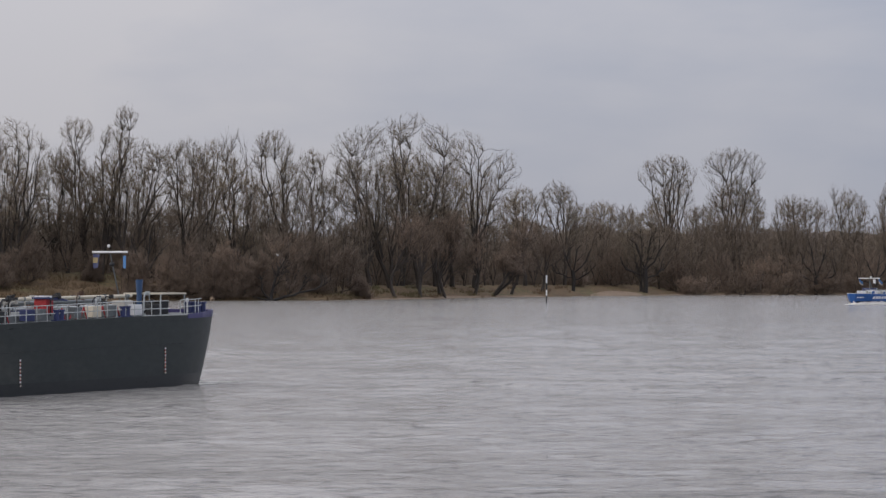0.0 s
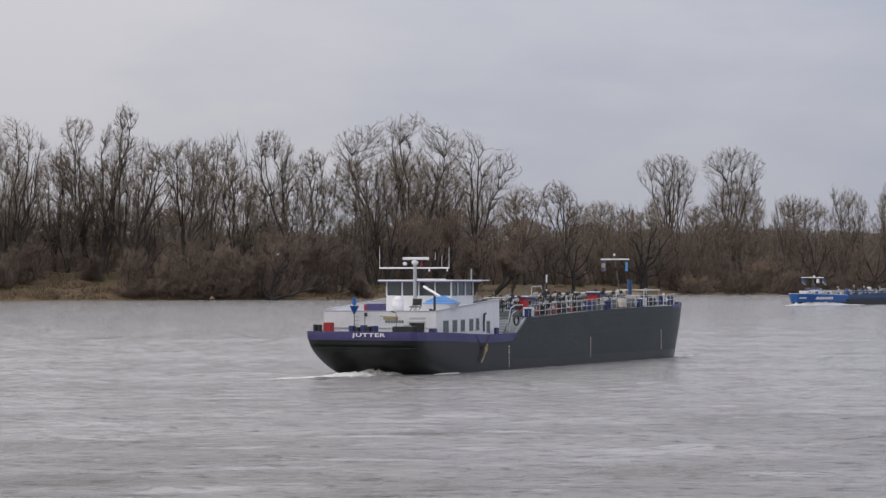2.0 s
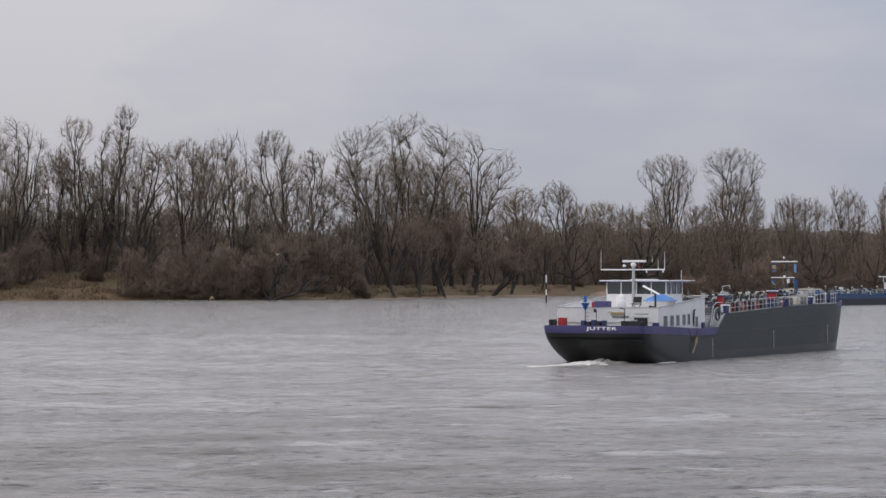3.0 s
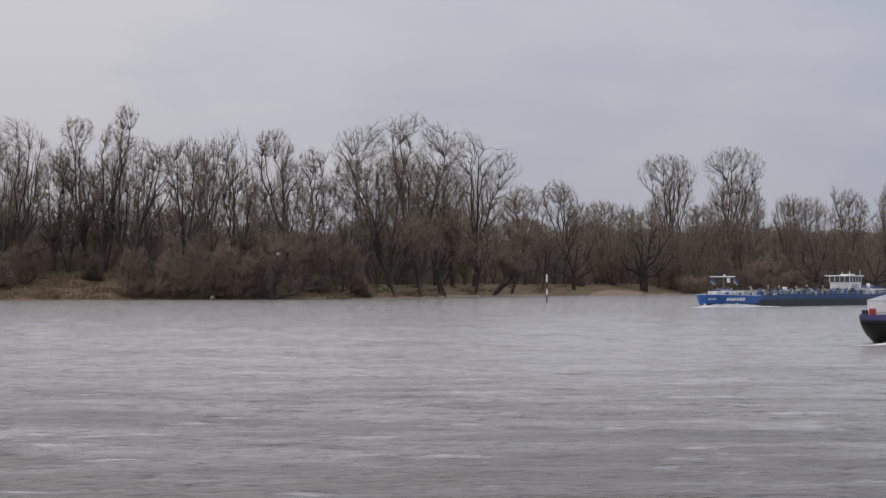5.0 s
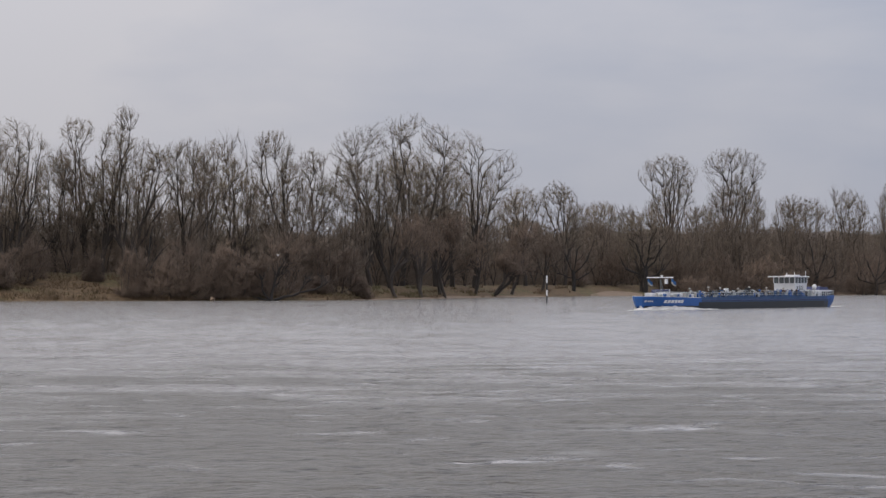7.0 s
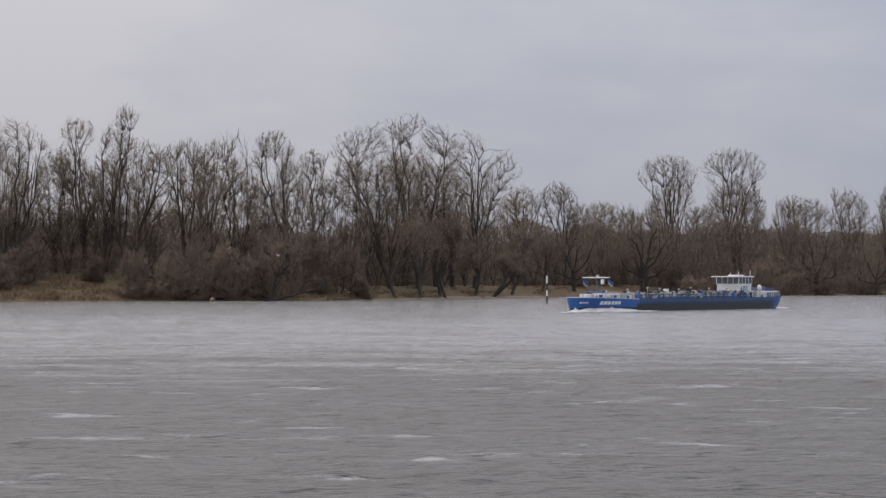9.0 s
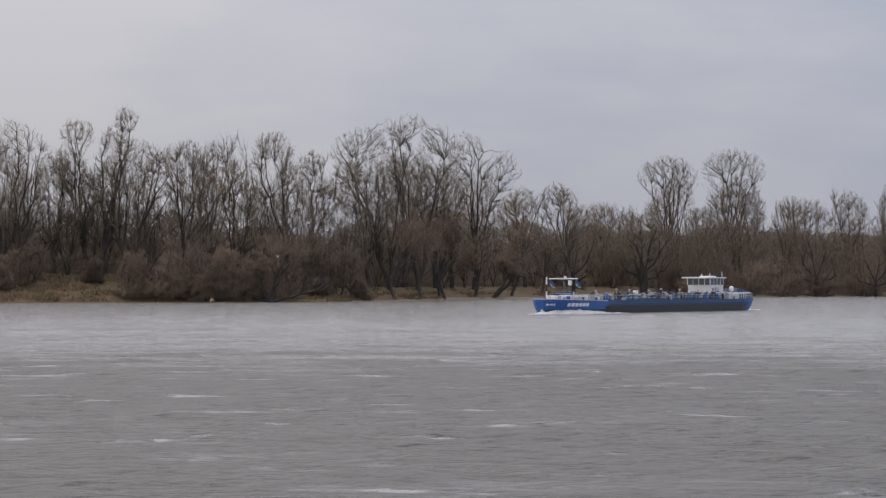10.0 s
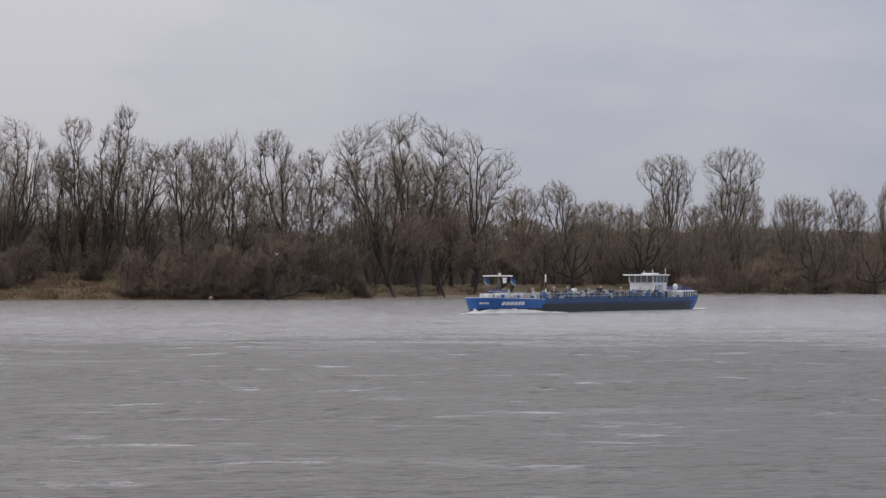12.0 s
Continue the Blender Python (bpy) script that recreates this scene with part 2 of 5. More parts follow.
def strip_between(rows):
    """A skin over rows of points, each row of the same length."""
    bm = bmesh.new()
    grid = [[bm.verts.new(p) for p in row] for row in rows]
    for r, s in zip(grid, grid[1:]):
        for i in range(len(r) - 1):
            bm.faces.new((r[i], r[i + 1], s[i + 1], s[i]))
    return bm


def thicken(bm, by):
    bmesh.ops.recalc_face_normals(bm, faces=bm.faces)
    bmesh.ops.solidify(bm, geom=bm.faces[:], thickness=by)
    return bm


def writing(text, size, thick, place, parent, material, name="lettering", label="", width=None):
    """Raised letters from the built-in font, fitted to a width."""
    curve = bpy.data.curves.new(name, "FONT")
    curve.body, curve.size, curve.extrude, curve.align_x = text, size, thick, "CENTER"
    curve.offset, curve.space_character = size * 0.022, 1.12
    helper = new(name, curve)
    bpy.context.view_layer.update()
    mesh = bpy.data.meshes.new_from_object(helper.evaluated_get(bpy.context.evaluated_depsgraph_get()))
    bpy.data.objects.remove(helper)
    bpy.data.curves.remove(curve)
    if width:
        xs = [v.co.x for v in mesh.vertices]
        k = width / (max(xs) - min(xs))
        for v in mesh.vertices:
            v.co.x *= k
    mesh.transform(place)
    mesh.materials.clear()
    mesh.materials.append(material)
    ob = new(name, mesh)
    ob.parent = parent
    if label:
        ob["label"] = label
    return ob


def thing(name, label, category, group=""):
    return tagged(new(name), label, category, group)


# ---- the river and its banks ----
def water_sheet():
    """The river: one sheet, with real waves where the eye can tell them apart."""
    rng = np.random.default_rng(12)
    ys = np.concatenate([[-900, -500, -260], np.arange(-230, 130, 0.62), np.arange(130, 260, 0.75), np.arange(260, 520, 1.5), [530, 600, 720, 900, 1150, 1600, 3300]])
    across = np.concatenate([[-14, -6, -2.4], np.linspace(-1, 1, 224), [2.4, 6, 14]])
    half = np.maximum(104 + ys * 0.185, 62)
    x = across[None, :] * half[:, None]
    x[:, 0], x[:, -1] = -2700, 2700
    y = np.repeat(ys[:, None], len(across), axis=1)
    z = np.zeros_like(x)
    for _ in range(60):
        size = 0.75 * (6.0 / 0.75) ** rng.uniform()
        way = radians(86) + rng.normal() * 0.6
        k = 2 * np.pi / size
        swell = np.sin(k * (x * np.cos(way) + y * np.sin(way)) + rng.uniform(0, 6.28))
        z += (np.exp(swell) - 1.27) * size * 0.0027 * rng.uniform(0.5, 1.3)
    group = 0.75 + 0.35 * np.sin(x * 0.045 + np.sin(y * 0.05) * 2) * np.sin(y * 0.061 + 1.3 + np.sin(x * 0.03) * 2)
    calm = np.clip((ys + 230) / 10, 0, 1) * np.clip((520 - ys) / 260, 0, 1)
    edge = np.clip((1.0 - np.abs(across)) / 0.05, 0, 1)
    z *= group * calm[:, None] * edge[None, :]
    rows, cols = x.shape
    verts = np.stack([x, y, z], axis=-1).reshape(-1, 3)
    a = (np.arange(rows - 1)[:, None] * cols + np.arange(cols - 1)[None, :]).reshape(-1)
    faces = np.stack([a, a + 1, a + cols + 1, a + cols], axis=1).reshape(-1)
    mesh = bpy.data.meshes.new("water")
    mesh.vertices.add(len(verts))
    mesh.vertices.foreach_set("co", verts.astype(np.float32).ravel())
    mesh.loops.add(len(faces))
    mesh.loops.foreach_set("vertex_index", faces.astype(np.int32))
    mesh.polygons.add(len(faces) // 4)
    mesh.polygons.foreach_set("loop_start", np.arange(0, len(faces), 4, dtype=np.int32))
    mesh.polygons.foreach_set("use_smooth", np.ones(len(faces) // 4, bool))
    mesh.update(calc_edges=True)
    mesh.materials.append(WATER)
    return tagged(new("water", mesh), "wide grey-brown rippled river under cloud", "river", kind="structure")


# the far shore, where the water meets the land
SHORE = [(-2400, 300), (-700, 760), (-300, 880), (-153, 917), (-117, 944), (-77, 944), (-38, 973), (-1, 1070), (19, 1147),
         (71, 1260), (119, 1339), (170, 1345), (228, 1368), (420, 1520), (900, 2000), (2400, 3000)]


def shore_at(x):
    for (x0, y0), (x1, y1) in zip(SHORE, SHORE[1:]):
        if x0 <= x <= x1:
            return y0 + (y1 - y0) * (x - x0) / (x1 - x0)
    return SHORE[-1][1]


def rise(x, inland):
    """The height of the land behind the far shore: a grassy dyke to the west, low flood meadow elsewhere."""
    dyke = max(0.0, min(1.0, (-88 - x) / 30))
    meadow = max(0.0, min(1.0, (x + 70) / 25)) * max(0.0, min(1.0, (125 - x) / 25))
    low = min(inland / 45, 1.0) * 2.6 + min(inland, 6) * 0.05
    low += meadow * min(inland / 62, 1.0) * 2.3
    high = min(inland / 55, 1.0) ** 0.8 * 10.5
    return low + (high - low) * dyke + (noise.noise((x * 0.09, inland * 0.07, 3)) * 0.5 if 2 < inland < 300 else 0)


def far_land():
    bm = bmesh.new()
    xs = [-2400, -1500, -900, -500, -300] + [-240 + 5 * i for i in range(105)] + [330, 420, 600, 900, 1500, 2400]
    inlands = [-60, -14, -5, 0, 2, 5, 9, 14, 20, 28, 38, 50, 70, 110, 200, 600, 1800]
    rows = []
    for d in inlands:
        row = []
        for x in xs:
            wob = noise.noise((x * 0.06, 1.7, 0)) * 3.0 + noise.noise((x * 0.25, 5.1, 0)) * 1.0
            z = rise(x, d) if d >= 0 else d * 0.12
            row.append((x, shore_at(x) + d + wob, z))
        rows.append(row)
    bm = strip_between(rows)
    return tagged(finish("ground", bm, GRASS, smooth=True), "far flood bank with winter grass and bare earth", "river bank", kind="structure")


def near_land():
    rows = []
    for y, z in ((-400, 5.3), (-60, 5.2), (-6, 5.2), (3, 5.1), (14, 2.2), (26, -0.4), (40, -2.5)):
        rows.append([(x, y + noise.noise((x * 0.05, 0, 9)) * 0.8, z) for x in range(-2400, 2401, 60)])
    return tagged(finish("ground_near", strip_between(rows), GRASS, smooth=True), "near grassy river bank under the viewer", "river bank", kind="structure")


def beach(name, x0, x1, deep, high, label):
    """A tongue of sand along the far shore."""
    rows = []
    n = 24
    for j in range(7):
        v = j / 6
        row = []
        for i in range(n + 1):
            u = i / n
            x = x0 + (x1 - x0) * u
            d = -2.5 + (deep * (math.sin(math.pi * min(max(u, 0.02), 0.98)) ** 0.5) + 2.5) * v
            wob = noise.noise((x * 0.06, 1.7, 0)) * 3.0 + noise.noise((x * 0.25, 5.1, 0)) * 1.0
            edge = 0.12 if 0 < v < 1 else -0.25
            lift = high * max(v - 0.35, 0) * math.sin(math.pi * u)
            row.append((x, shore_at(x) + d + wob, rise(x, max(d, 0)) + edge + lift if d > 0 else d * 0.1 + edge))
        rows.append(row)
    return tagged(finish(name, strip_between(rows), SAND, smooth=True), label, "beach", kind="structure")


river = water_sheet()
far_land()
near_land()
beach("sand_bank_1", 70, 98, 22, 0.4, "pale brown sand bank at the far shore")
beach("sand_bank_2", -34, 48, 6, 0.1, "strip of pale sand at the far shore")
beach("sand_bank_3", 100, 215, 7, 0.3, "thin sandy edge along the far shore")


# ---- trees ----
def mesh_of_bars(name, a, b, ra, rb, sides, material):
    """One mesh of many tapered bars between the points a and b."""
    n = len(a)
    d = b - a
    d = d / np.maximum(np.linalg.norm(d, axis=1, keepdims=True), 1e-6)
    ref = np.where(np.abs(d[:, 2:3]) > 0.9, np.array([[1.0, 0, 0]]), np.array([[0, 0, 1.0]]))
    u = np.cross(d, ref)
    u /= np.maximum(np.linalg.norm(u, axis=1, keepdims=True), 1e-6)
    w = np.cross(d, u)
    turn = np.arange(sides) * 2 * np.pi / sides
    ring = u[:, None, :] * np.cos(turn)[None, :, None] + w[:, None, :] * np.sin(turn)[None, :, None]
    low = a[:, None, :] + ring * ra[:, None, None]
    top = b[:, None, :] + ring * rb[:, None, None]
    verts = np.concatenate([low, top], axis=1).reshape(-1, 3)
    i = np.arange(sides)
    quad = np.stack([i, (i + 1) % sides, (i + 1) % sides + sides, i + sides], axis=1)
    faces = (quad[None] + (np.arange(n) * 2 * sides)[:, None, None]).reshape(-1)
    mesh = bpy.data.meshes.new(name)
    mesh.vertices.add(len(verts))
    mesh.vertices.foreach_set("co", verts.astype(np.float32).ravel())
    mesh.loops.add(len(faces))
    mesh.loops.foreach_set("vertex_index", faces.astype(np.int32))
    mesh.polygons.add(len(faces) // 4)
    mesh.polygons.foreach_set("loop_start", np.arange(0, len(faces), 4, dtype=np.int32))
    mesh.update(calc_edges=True)
    mesh.materials.append(material)
    return mesh


def mesh_of_spikes(name, a, b, ra, base_mesh, material):
    """Adds fine three-sided twigs to the mesh of branches."""
    n = len(a)
    d = b - a
    d = d / np.maximum(np.linalg.norm(d, axis=1, keepdims=True), 1e-6)
    ref = np.where(np.abs(d[:, 2:3]) > 0.9, np.array([[1.0, 0, 0]]), np.array([[0, 0, 1.0]]))
    u = np.cross(d, ref)
    u /= np.maximum(np.linalg.norm(u, axis=1, keepdims=True), 1e-6)
    w = np.cross(d, u)
    turn = np.arange(3) * 2 * np.pi / 3
    ring = a[:, None, :] + (u[:, None, :] * np.cos(turn)[None, :, None] + w[:, None, :] * np.sin(turn)[None, :, None]) * ra[:, None, None]
    twig_verts = np.concatenate([ring, b[:, None, :]], axis=1).reshape(-1, 3)
    old_n, old_loops = len(base_mesh.vertices), len(base_mesh.loops)
    old_verts, old_index = np.empty(old_n * 3, np.float32), np.empty(old_loops, np.int32)
    base_mesh.vertices.foreach_get("co", old_verts)
    base_mesh.loops.foreach_get("vertex_index", old_index)
    tri = np.array([[0, 1, 3], [1, 2, 3], [2, 0, 3]])
    twig_index = (tri[None] + (np.arange(n) * 4)[:, None, None]).reshape(-1) + old_n
    mesh = bpy.data.meshes.new(name)
    mesh.vertices.add(old_n + len(twig_verts))
    mesh.vertices.foreach_set("co", np.concatenate([old_verts, twig_verts.astype(np.float32).ravel()]))
    mesh.loops.add(old_loops + len(twig_index))
    mesh.loops.foreach_set("vertex_index", np.concatenate([old_index, twig_index.astype(np.int32)]))
    starts = np.concatenate([np.arange(0, old_loops, 4), old_loops + np.arange(0, len(twig_index), 3)]).astype(np.int32)
    mesh.polygons.add(len(starts))
    mesh.polygons.foreach_set("loop_start", starts)
    mesh.update(calc_edges=True)
    mesh.materials.append(material)
    bpy.data.meshes.remove(base_mesh)
    return mesh


def pick_in_lobes(rng, lobes, n, inner, outer, lowest):
    """n places in a crown of egg-shaped lobes (dx, height, half width, half height), between two shells."""
    lob = np.array(lobes, float)
    weight = (lob[:, 2] ** 2 * lob[:, 3]) ** 0.75
    lob = lob[rng.choice(len(lob), n, p=weight / weight.sum())]
    way = rng.normal(size=(n, 3))
    way[:, 2] = np.where(way[:, 2] < lowest, -way[:, 2], way[:, 2])
    way /= np.linalg.norm(way, axis=1, keepdims=True)
    far = (inner ** 3 + (outer ** 3 - inner ** 3) * rng.uniform(0, 1, n)) ** (1 / 3)
    deep = np.minimum(lob[:, 2], 9.0)
    return np.stack([lob[:, 0] + way[:, 0] * far * lob[:, 2], way[:, 1] * far * deep, lob[:, 1] + way[:, 2] * far * lob[:, 3]], axis=1)


class Skeleton:
    """The wood of one tree: tapered pieces in three orders, each grown from the one before it."""
    def __init__(self, rng):
        self.rng = rng
        self.a, self.b, self.ra, self.rb, self.order = [], [], [], [], []
        self.nodes, self.ways, self.radii = [], [], []

    def shoot(self, p, way, q, r0, r1, steps, crook, order):
        """A bent shoot from p, setting out along way, to q."""
        p, q = np.array(p, float), np.array(q, float)
        long = np.linalg.norm(q - p)
        mid = p + way * long * 0.42
        end = q - (np.array([0, 0, 0.25]) + 0.45 * (q - p) / max(long, 1e-6)) * long * 0.3
        last, last_r = p, r0
        drift = np.zeros(3)
        for i in range(1, steps + 1):
            u = i / steps
            v = 1 - u
            here = v ** 3 * p + 3 * v * v * u * mid + 3 * v * u * u * end + u ** 3 * q
            drift = drift * 0.6 + self.rng.normal(size=3) * crook * long / steps
            here = here + drift * (1 if i < steps else 0.5)
            r = r0 + (r1 - r0) * u ** 0.8
            self.a.append(last)
            self.b.append(here)
            self.ra.append(last_r)
            self.rb.append(r)
            self.order.append(order)
            d = here - last
            self.nodes.append(here)
            self.ways.append(d / max(np.linalg.norm(d), 1e-6))
            self.radii.append(r)
            last, last_r = here, r

    def branch_to(self, targets, share, r_end, stout, steps, crook, order, thinnest, climb):
        """Grows to each target from the node that reaches it most naturally."""
        nodes, ways, radii = np.array(self.nodes), np.array(self.ways), np.array(self.radii)
        fit = radii > thinnest
        nodes, ways, radii = nodes[fit], ways[fit], radii[fit]
        for q in targets:
            gap = q - nodes
            dist = np.linalg.norm(gap, axis=1) + 1e-6
            cost = dist * (2.1 - 1.1 * (gap * ways).sum(axis=1) / dist) + 2.0 * np.maximum(climb * dist - gap[:, 2], 0)
            k = int(np.argmin(cost))
            way = ways[k] * 0.40 + gap[k] / dist[k] * 0.7
            way /= np.linalg.norm(way)
            r0 = max(min(radii[k] * share, stout * dist[k] + r_end), r_end)
            self.shoot(nodes[k], way, q, r0, r_end, steps, crook, order)


def tree_meshes(seed, lobes, fork, foot=1.0, mains=8, seconds=60, thirds=380, twigs=6500, twig_long=2.2, twig_thick=0.028, stems=1, spread=2.0, lean=0.0,
                crook=0.22, crown_material=None, lowest=-0.4, climb=0.62, sides=5):
    """The two meshes of a bare tree: trunk with its limbs, and the crown of branches and twigs."""
    rng = np.random.default_rng(seed)
    wood = Skeleton(rng)
    centre = float(np.mean([dx for dx, _, _, _ in lobes]))
    heads = []
    for s in range(stems):
        off = s - (stems - 1) / 2
        head = np.array([centre * 0.3 + off * spread * 1.6 + lean, rng.normal() * 0.5, fork * rng.uniform(0.9, 1.1)])
        start = np.array([off * 0.1, 0.0, -0.8])
        wood.shoot(start, np.array([lean / fork * 0.7 + off * 0.12, 0, 0.8]), head, foot * (1.0 if stems == 1 else 0.75), foot * 0.62, 5, crook * 0.35, 0)
        heads.append(len(wood.nodes) - 1)
    for i, q in enumerate(pick_in_lobes(rng, lobes, mains, 0.62, 0.93, -0.1)):
        h = heads[int(np.argmin([abs(wood.nodes[k][0] - q[0]) + rng.uniform(0, 4) for k in heads]))] - (i % 3 == 2)
        p = wood.nodes[h]
        out = np.array([q[0] - p[0], q[1] - p[1], 0.0])
        out = out / max(np.linalg.norm(q - p), 1e-6) * 0.8 + np.array([0, 0, 0.75])
        wood.shoot(p, out, q, foot * rng.uniform(0.34, 0.56), 0.07, 8, crook * 0.8, 1)
    wood.branch_to(pick_in_lobes(rng, lobes, seconds, 0.35, 0.97, lowest), 0.62, 0.05, 0.018, 5, crook, 1, 0.075, climb)
    wood.branch_to(pick_in_lobes(rng, lobes, thirds, 0.40, 1.0, lowest), 0.6, 0.025, 0.010, 2, crook, 2, 0.045, climb)
    a, b, ra, rb, order = (np.array(v) for v in (wood.a, wood.b, wood.ra, wood.rb, wood.order))
    bulk = order < 2
    limb = mesh_of_bars("trunk", a[bulk], b[bulk], ra[bulk], rb[bulk], sides, BARK)
    fine = np.where(rb < 0.10)[0]
    pick = fine[rng.integers(0, len(fine), twigs)]
    start = a[pick] + (b[pick] - a[pick]) * rng.uniform(0, 1, (twigs, 1))
    out = b[pick] - a[pick]
    out /= np.maximum(np.linalg.norm(out, axis=1, keepdims=True), 1e-6)
    fan = start - np.array([centre * 0.5, 0, fork * 0.8])
    fan /= np.maximum(np.linalg.norm(fan, axis=1, keepdims=True), 1e-6)
    way = out * 0.55 + fan * 0.5 + rng.normal(size=start.shape) * 0.42 + np.array([0, 0, 0.12])
    way /= np.linalg.norm(way, axis=1, keepdims=True)
    stop = start + way * (twig_long * rng.uniform(0.35, 1.3, (twigs, 1)))
    branches = mesh_of_bars("branches", a[~bulk], b[~bulk], ra[~bulk], rb[~bulk], 3, BARK)
    crown = mesh_of_spikes("crown", start, stop, np.full(twigs, twig_thick), branches, crown_material or TWIGS)
    return limb, crown


def place_tree(name, meshes, m, label, category, group):
    root = thing(name, label, category, group)
    root.matrix_basis = m
    for part_name, mesh in zip(("trunk", "crown"), meshes):
        ob = new(part_name, mesh)
        ob.parent = root
    return root


def ground_at(x, y):
    return rise(x, max(y - shore_at(x), 0.0))


# x, y and the lobes of the crown: dx, height, half width, half height
TREES = [
    (-157.5, 959, [(0.6, 49.1, 13.9, 16.7), (3.7, 34.8, 11.2, 10.2)]),
    (-144.5, 990, [(0.4, 42.0, 7.2, 14.7), (-2.1, 31.5, 6.3, 8.4)]),
    (-133.5, 993, [(-3.4, 61.5, 5.7, 7.6), (-5.7, 45.3, 7.2, 11.6), (-0.4, 37.9, 6.3, 10.6)]),
    (-126.8, 986, [(9.2, 66.0, 4.0, 7.3), (5.7, 55.5, 5.9, 10.5), (2.1, 41.9, 7.1, 10.5)]),
    (-117.7, 984, [(3.8, 48.1, 10.9, 12.1), (12.8, 45.6, 8.0, 11.5), (0.6, 37.6, 10.5, 10.5)]),
    (-97.7, 994, [(0.6, 48.9, 8.9, 11.4), (5.9, 42.2, 8.0, 10.6)]),
    (-89.8, 1014, [(2.6, 48.3, 8.2, 12.5), (0.9, 36.4, 7.6, 10.8)]),
    (-76.0, 982, [(0.0, 37.5, 8.4, 15.0), (1.0, 28.1, 8.4, 9.4)]),
    (-59.3, 1009, [(-5.2, 53.0, 7.7, 11.6), (1.7, 39.5, 6.4, 12.9)]),
    (-51.1, 1026, [(0.0, 48.1, 4.4, 10.0), (4.8, 37.8, 5.7, 9.2)]),
    (-21.2, 1059, [(-11.7, 54.6, 12.6, 13.5), (-5.0, 43.3, 13.1, 13.5), (0.0, 58.0, 9.0, 13.5)]),
    (-9.7, 1083, [(-2.8, 61.9, 10.6, 12.9), (8.8, 54.5, 9.7, 16.1), (-1.6, 41.9, 13.4, 13.8)]),
    (13.8, 1162, [(-4.5, 58.0, 10.4, 14.3), (12.4, 52.6, 8.2, 11.9), (2.5, 43.2, 14.3, 12.9)]),
    (38.7, 1246, [(-1.3, 40.5, 9.0, 10.6), (-6.6, 36.5, 8.0, 9.3)]),
    (59.2, 1288, [(-4.1, 43.0, 9.0, 11.5), (5.5, 32.9, 6.0, 9.3)]),
    (82.7, 1378, [(-1.2, 38.8, 8.8, 8.8)]),
    (98.7, 1322, [(0.0, 27.1, 12.9, 13.5)]),
    (120.2, 1419, [(0.0, 61.8, 15.7, 12.1), (0.0, 46.7, 10.3, 12.7)]),
    (151.4, 1429, [(4.6, 65.2, 17.6, 13.1), (2.4, 47.0, 12.8, 14.0)]),
    (169.9, 1449, [(-1.5, 42.9, 8.6, 13.0)]),
    (189.6, 1424, [(-2.4, 38.6, 10.3, 13.9), (8.5, 39.9, 9.1, 10.9)]),
    (220.5, 1447, [(1.5, 42.9, 10.2, 12.3)]),
    (237.5, 1428, [(2.4, 42.4, 5.5, 17.0)]),
    (98.5, 1421, [(-0.6, 34.6, 10.6, 9.7)]),
    (142.5, 1469, [(0.0, 37.2, 9.4, 10.6)]),
    (-29.0, 1056, [(-7.4, 43.2, 10.1, 11.7), (-1.6, 32.0, 11.7, 9.0)]),
    (-16.7, 1091, [(-2.8, 45.6, 9.8, 13.9), (11.1, 35.9, 11.1, 11.1)]),
    (3.9, 1144, [(0.0, 43.8, 9.7, 14.6), (-3.7, 31.7, 12.7, 9.2)]),
    (159.5, 1439, [(2.1, 51.2, 11.6, 14.1), (-9.2, 41.1, 10.7, 11.6)]),
    (129.4, 1444, [(-1.5, 51.4, 9.2, 12.9), (-12.3, 41.3, 9.2, 11.1)]),
    (-68.4, 1024, [(0.0, 34.5, 7.6, 12.0)]),
    (-168.0, 1002, [(0.0, 42.0, 12.0, 15.0)]),
    (-3.0, 1122, [(0.0, 41.0, 13.0, 15.0)]),
    (-15.0, 1130, [(0.0, 48.0, 12.0, 14.0)]),
]
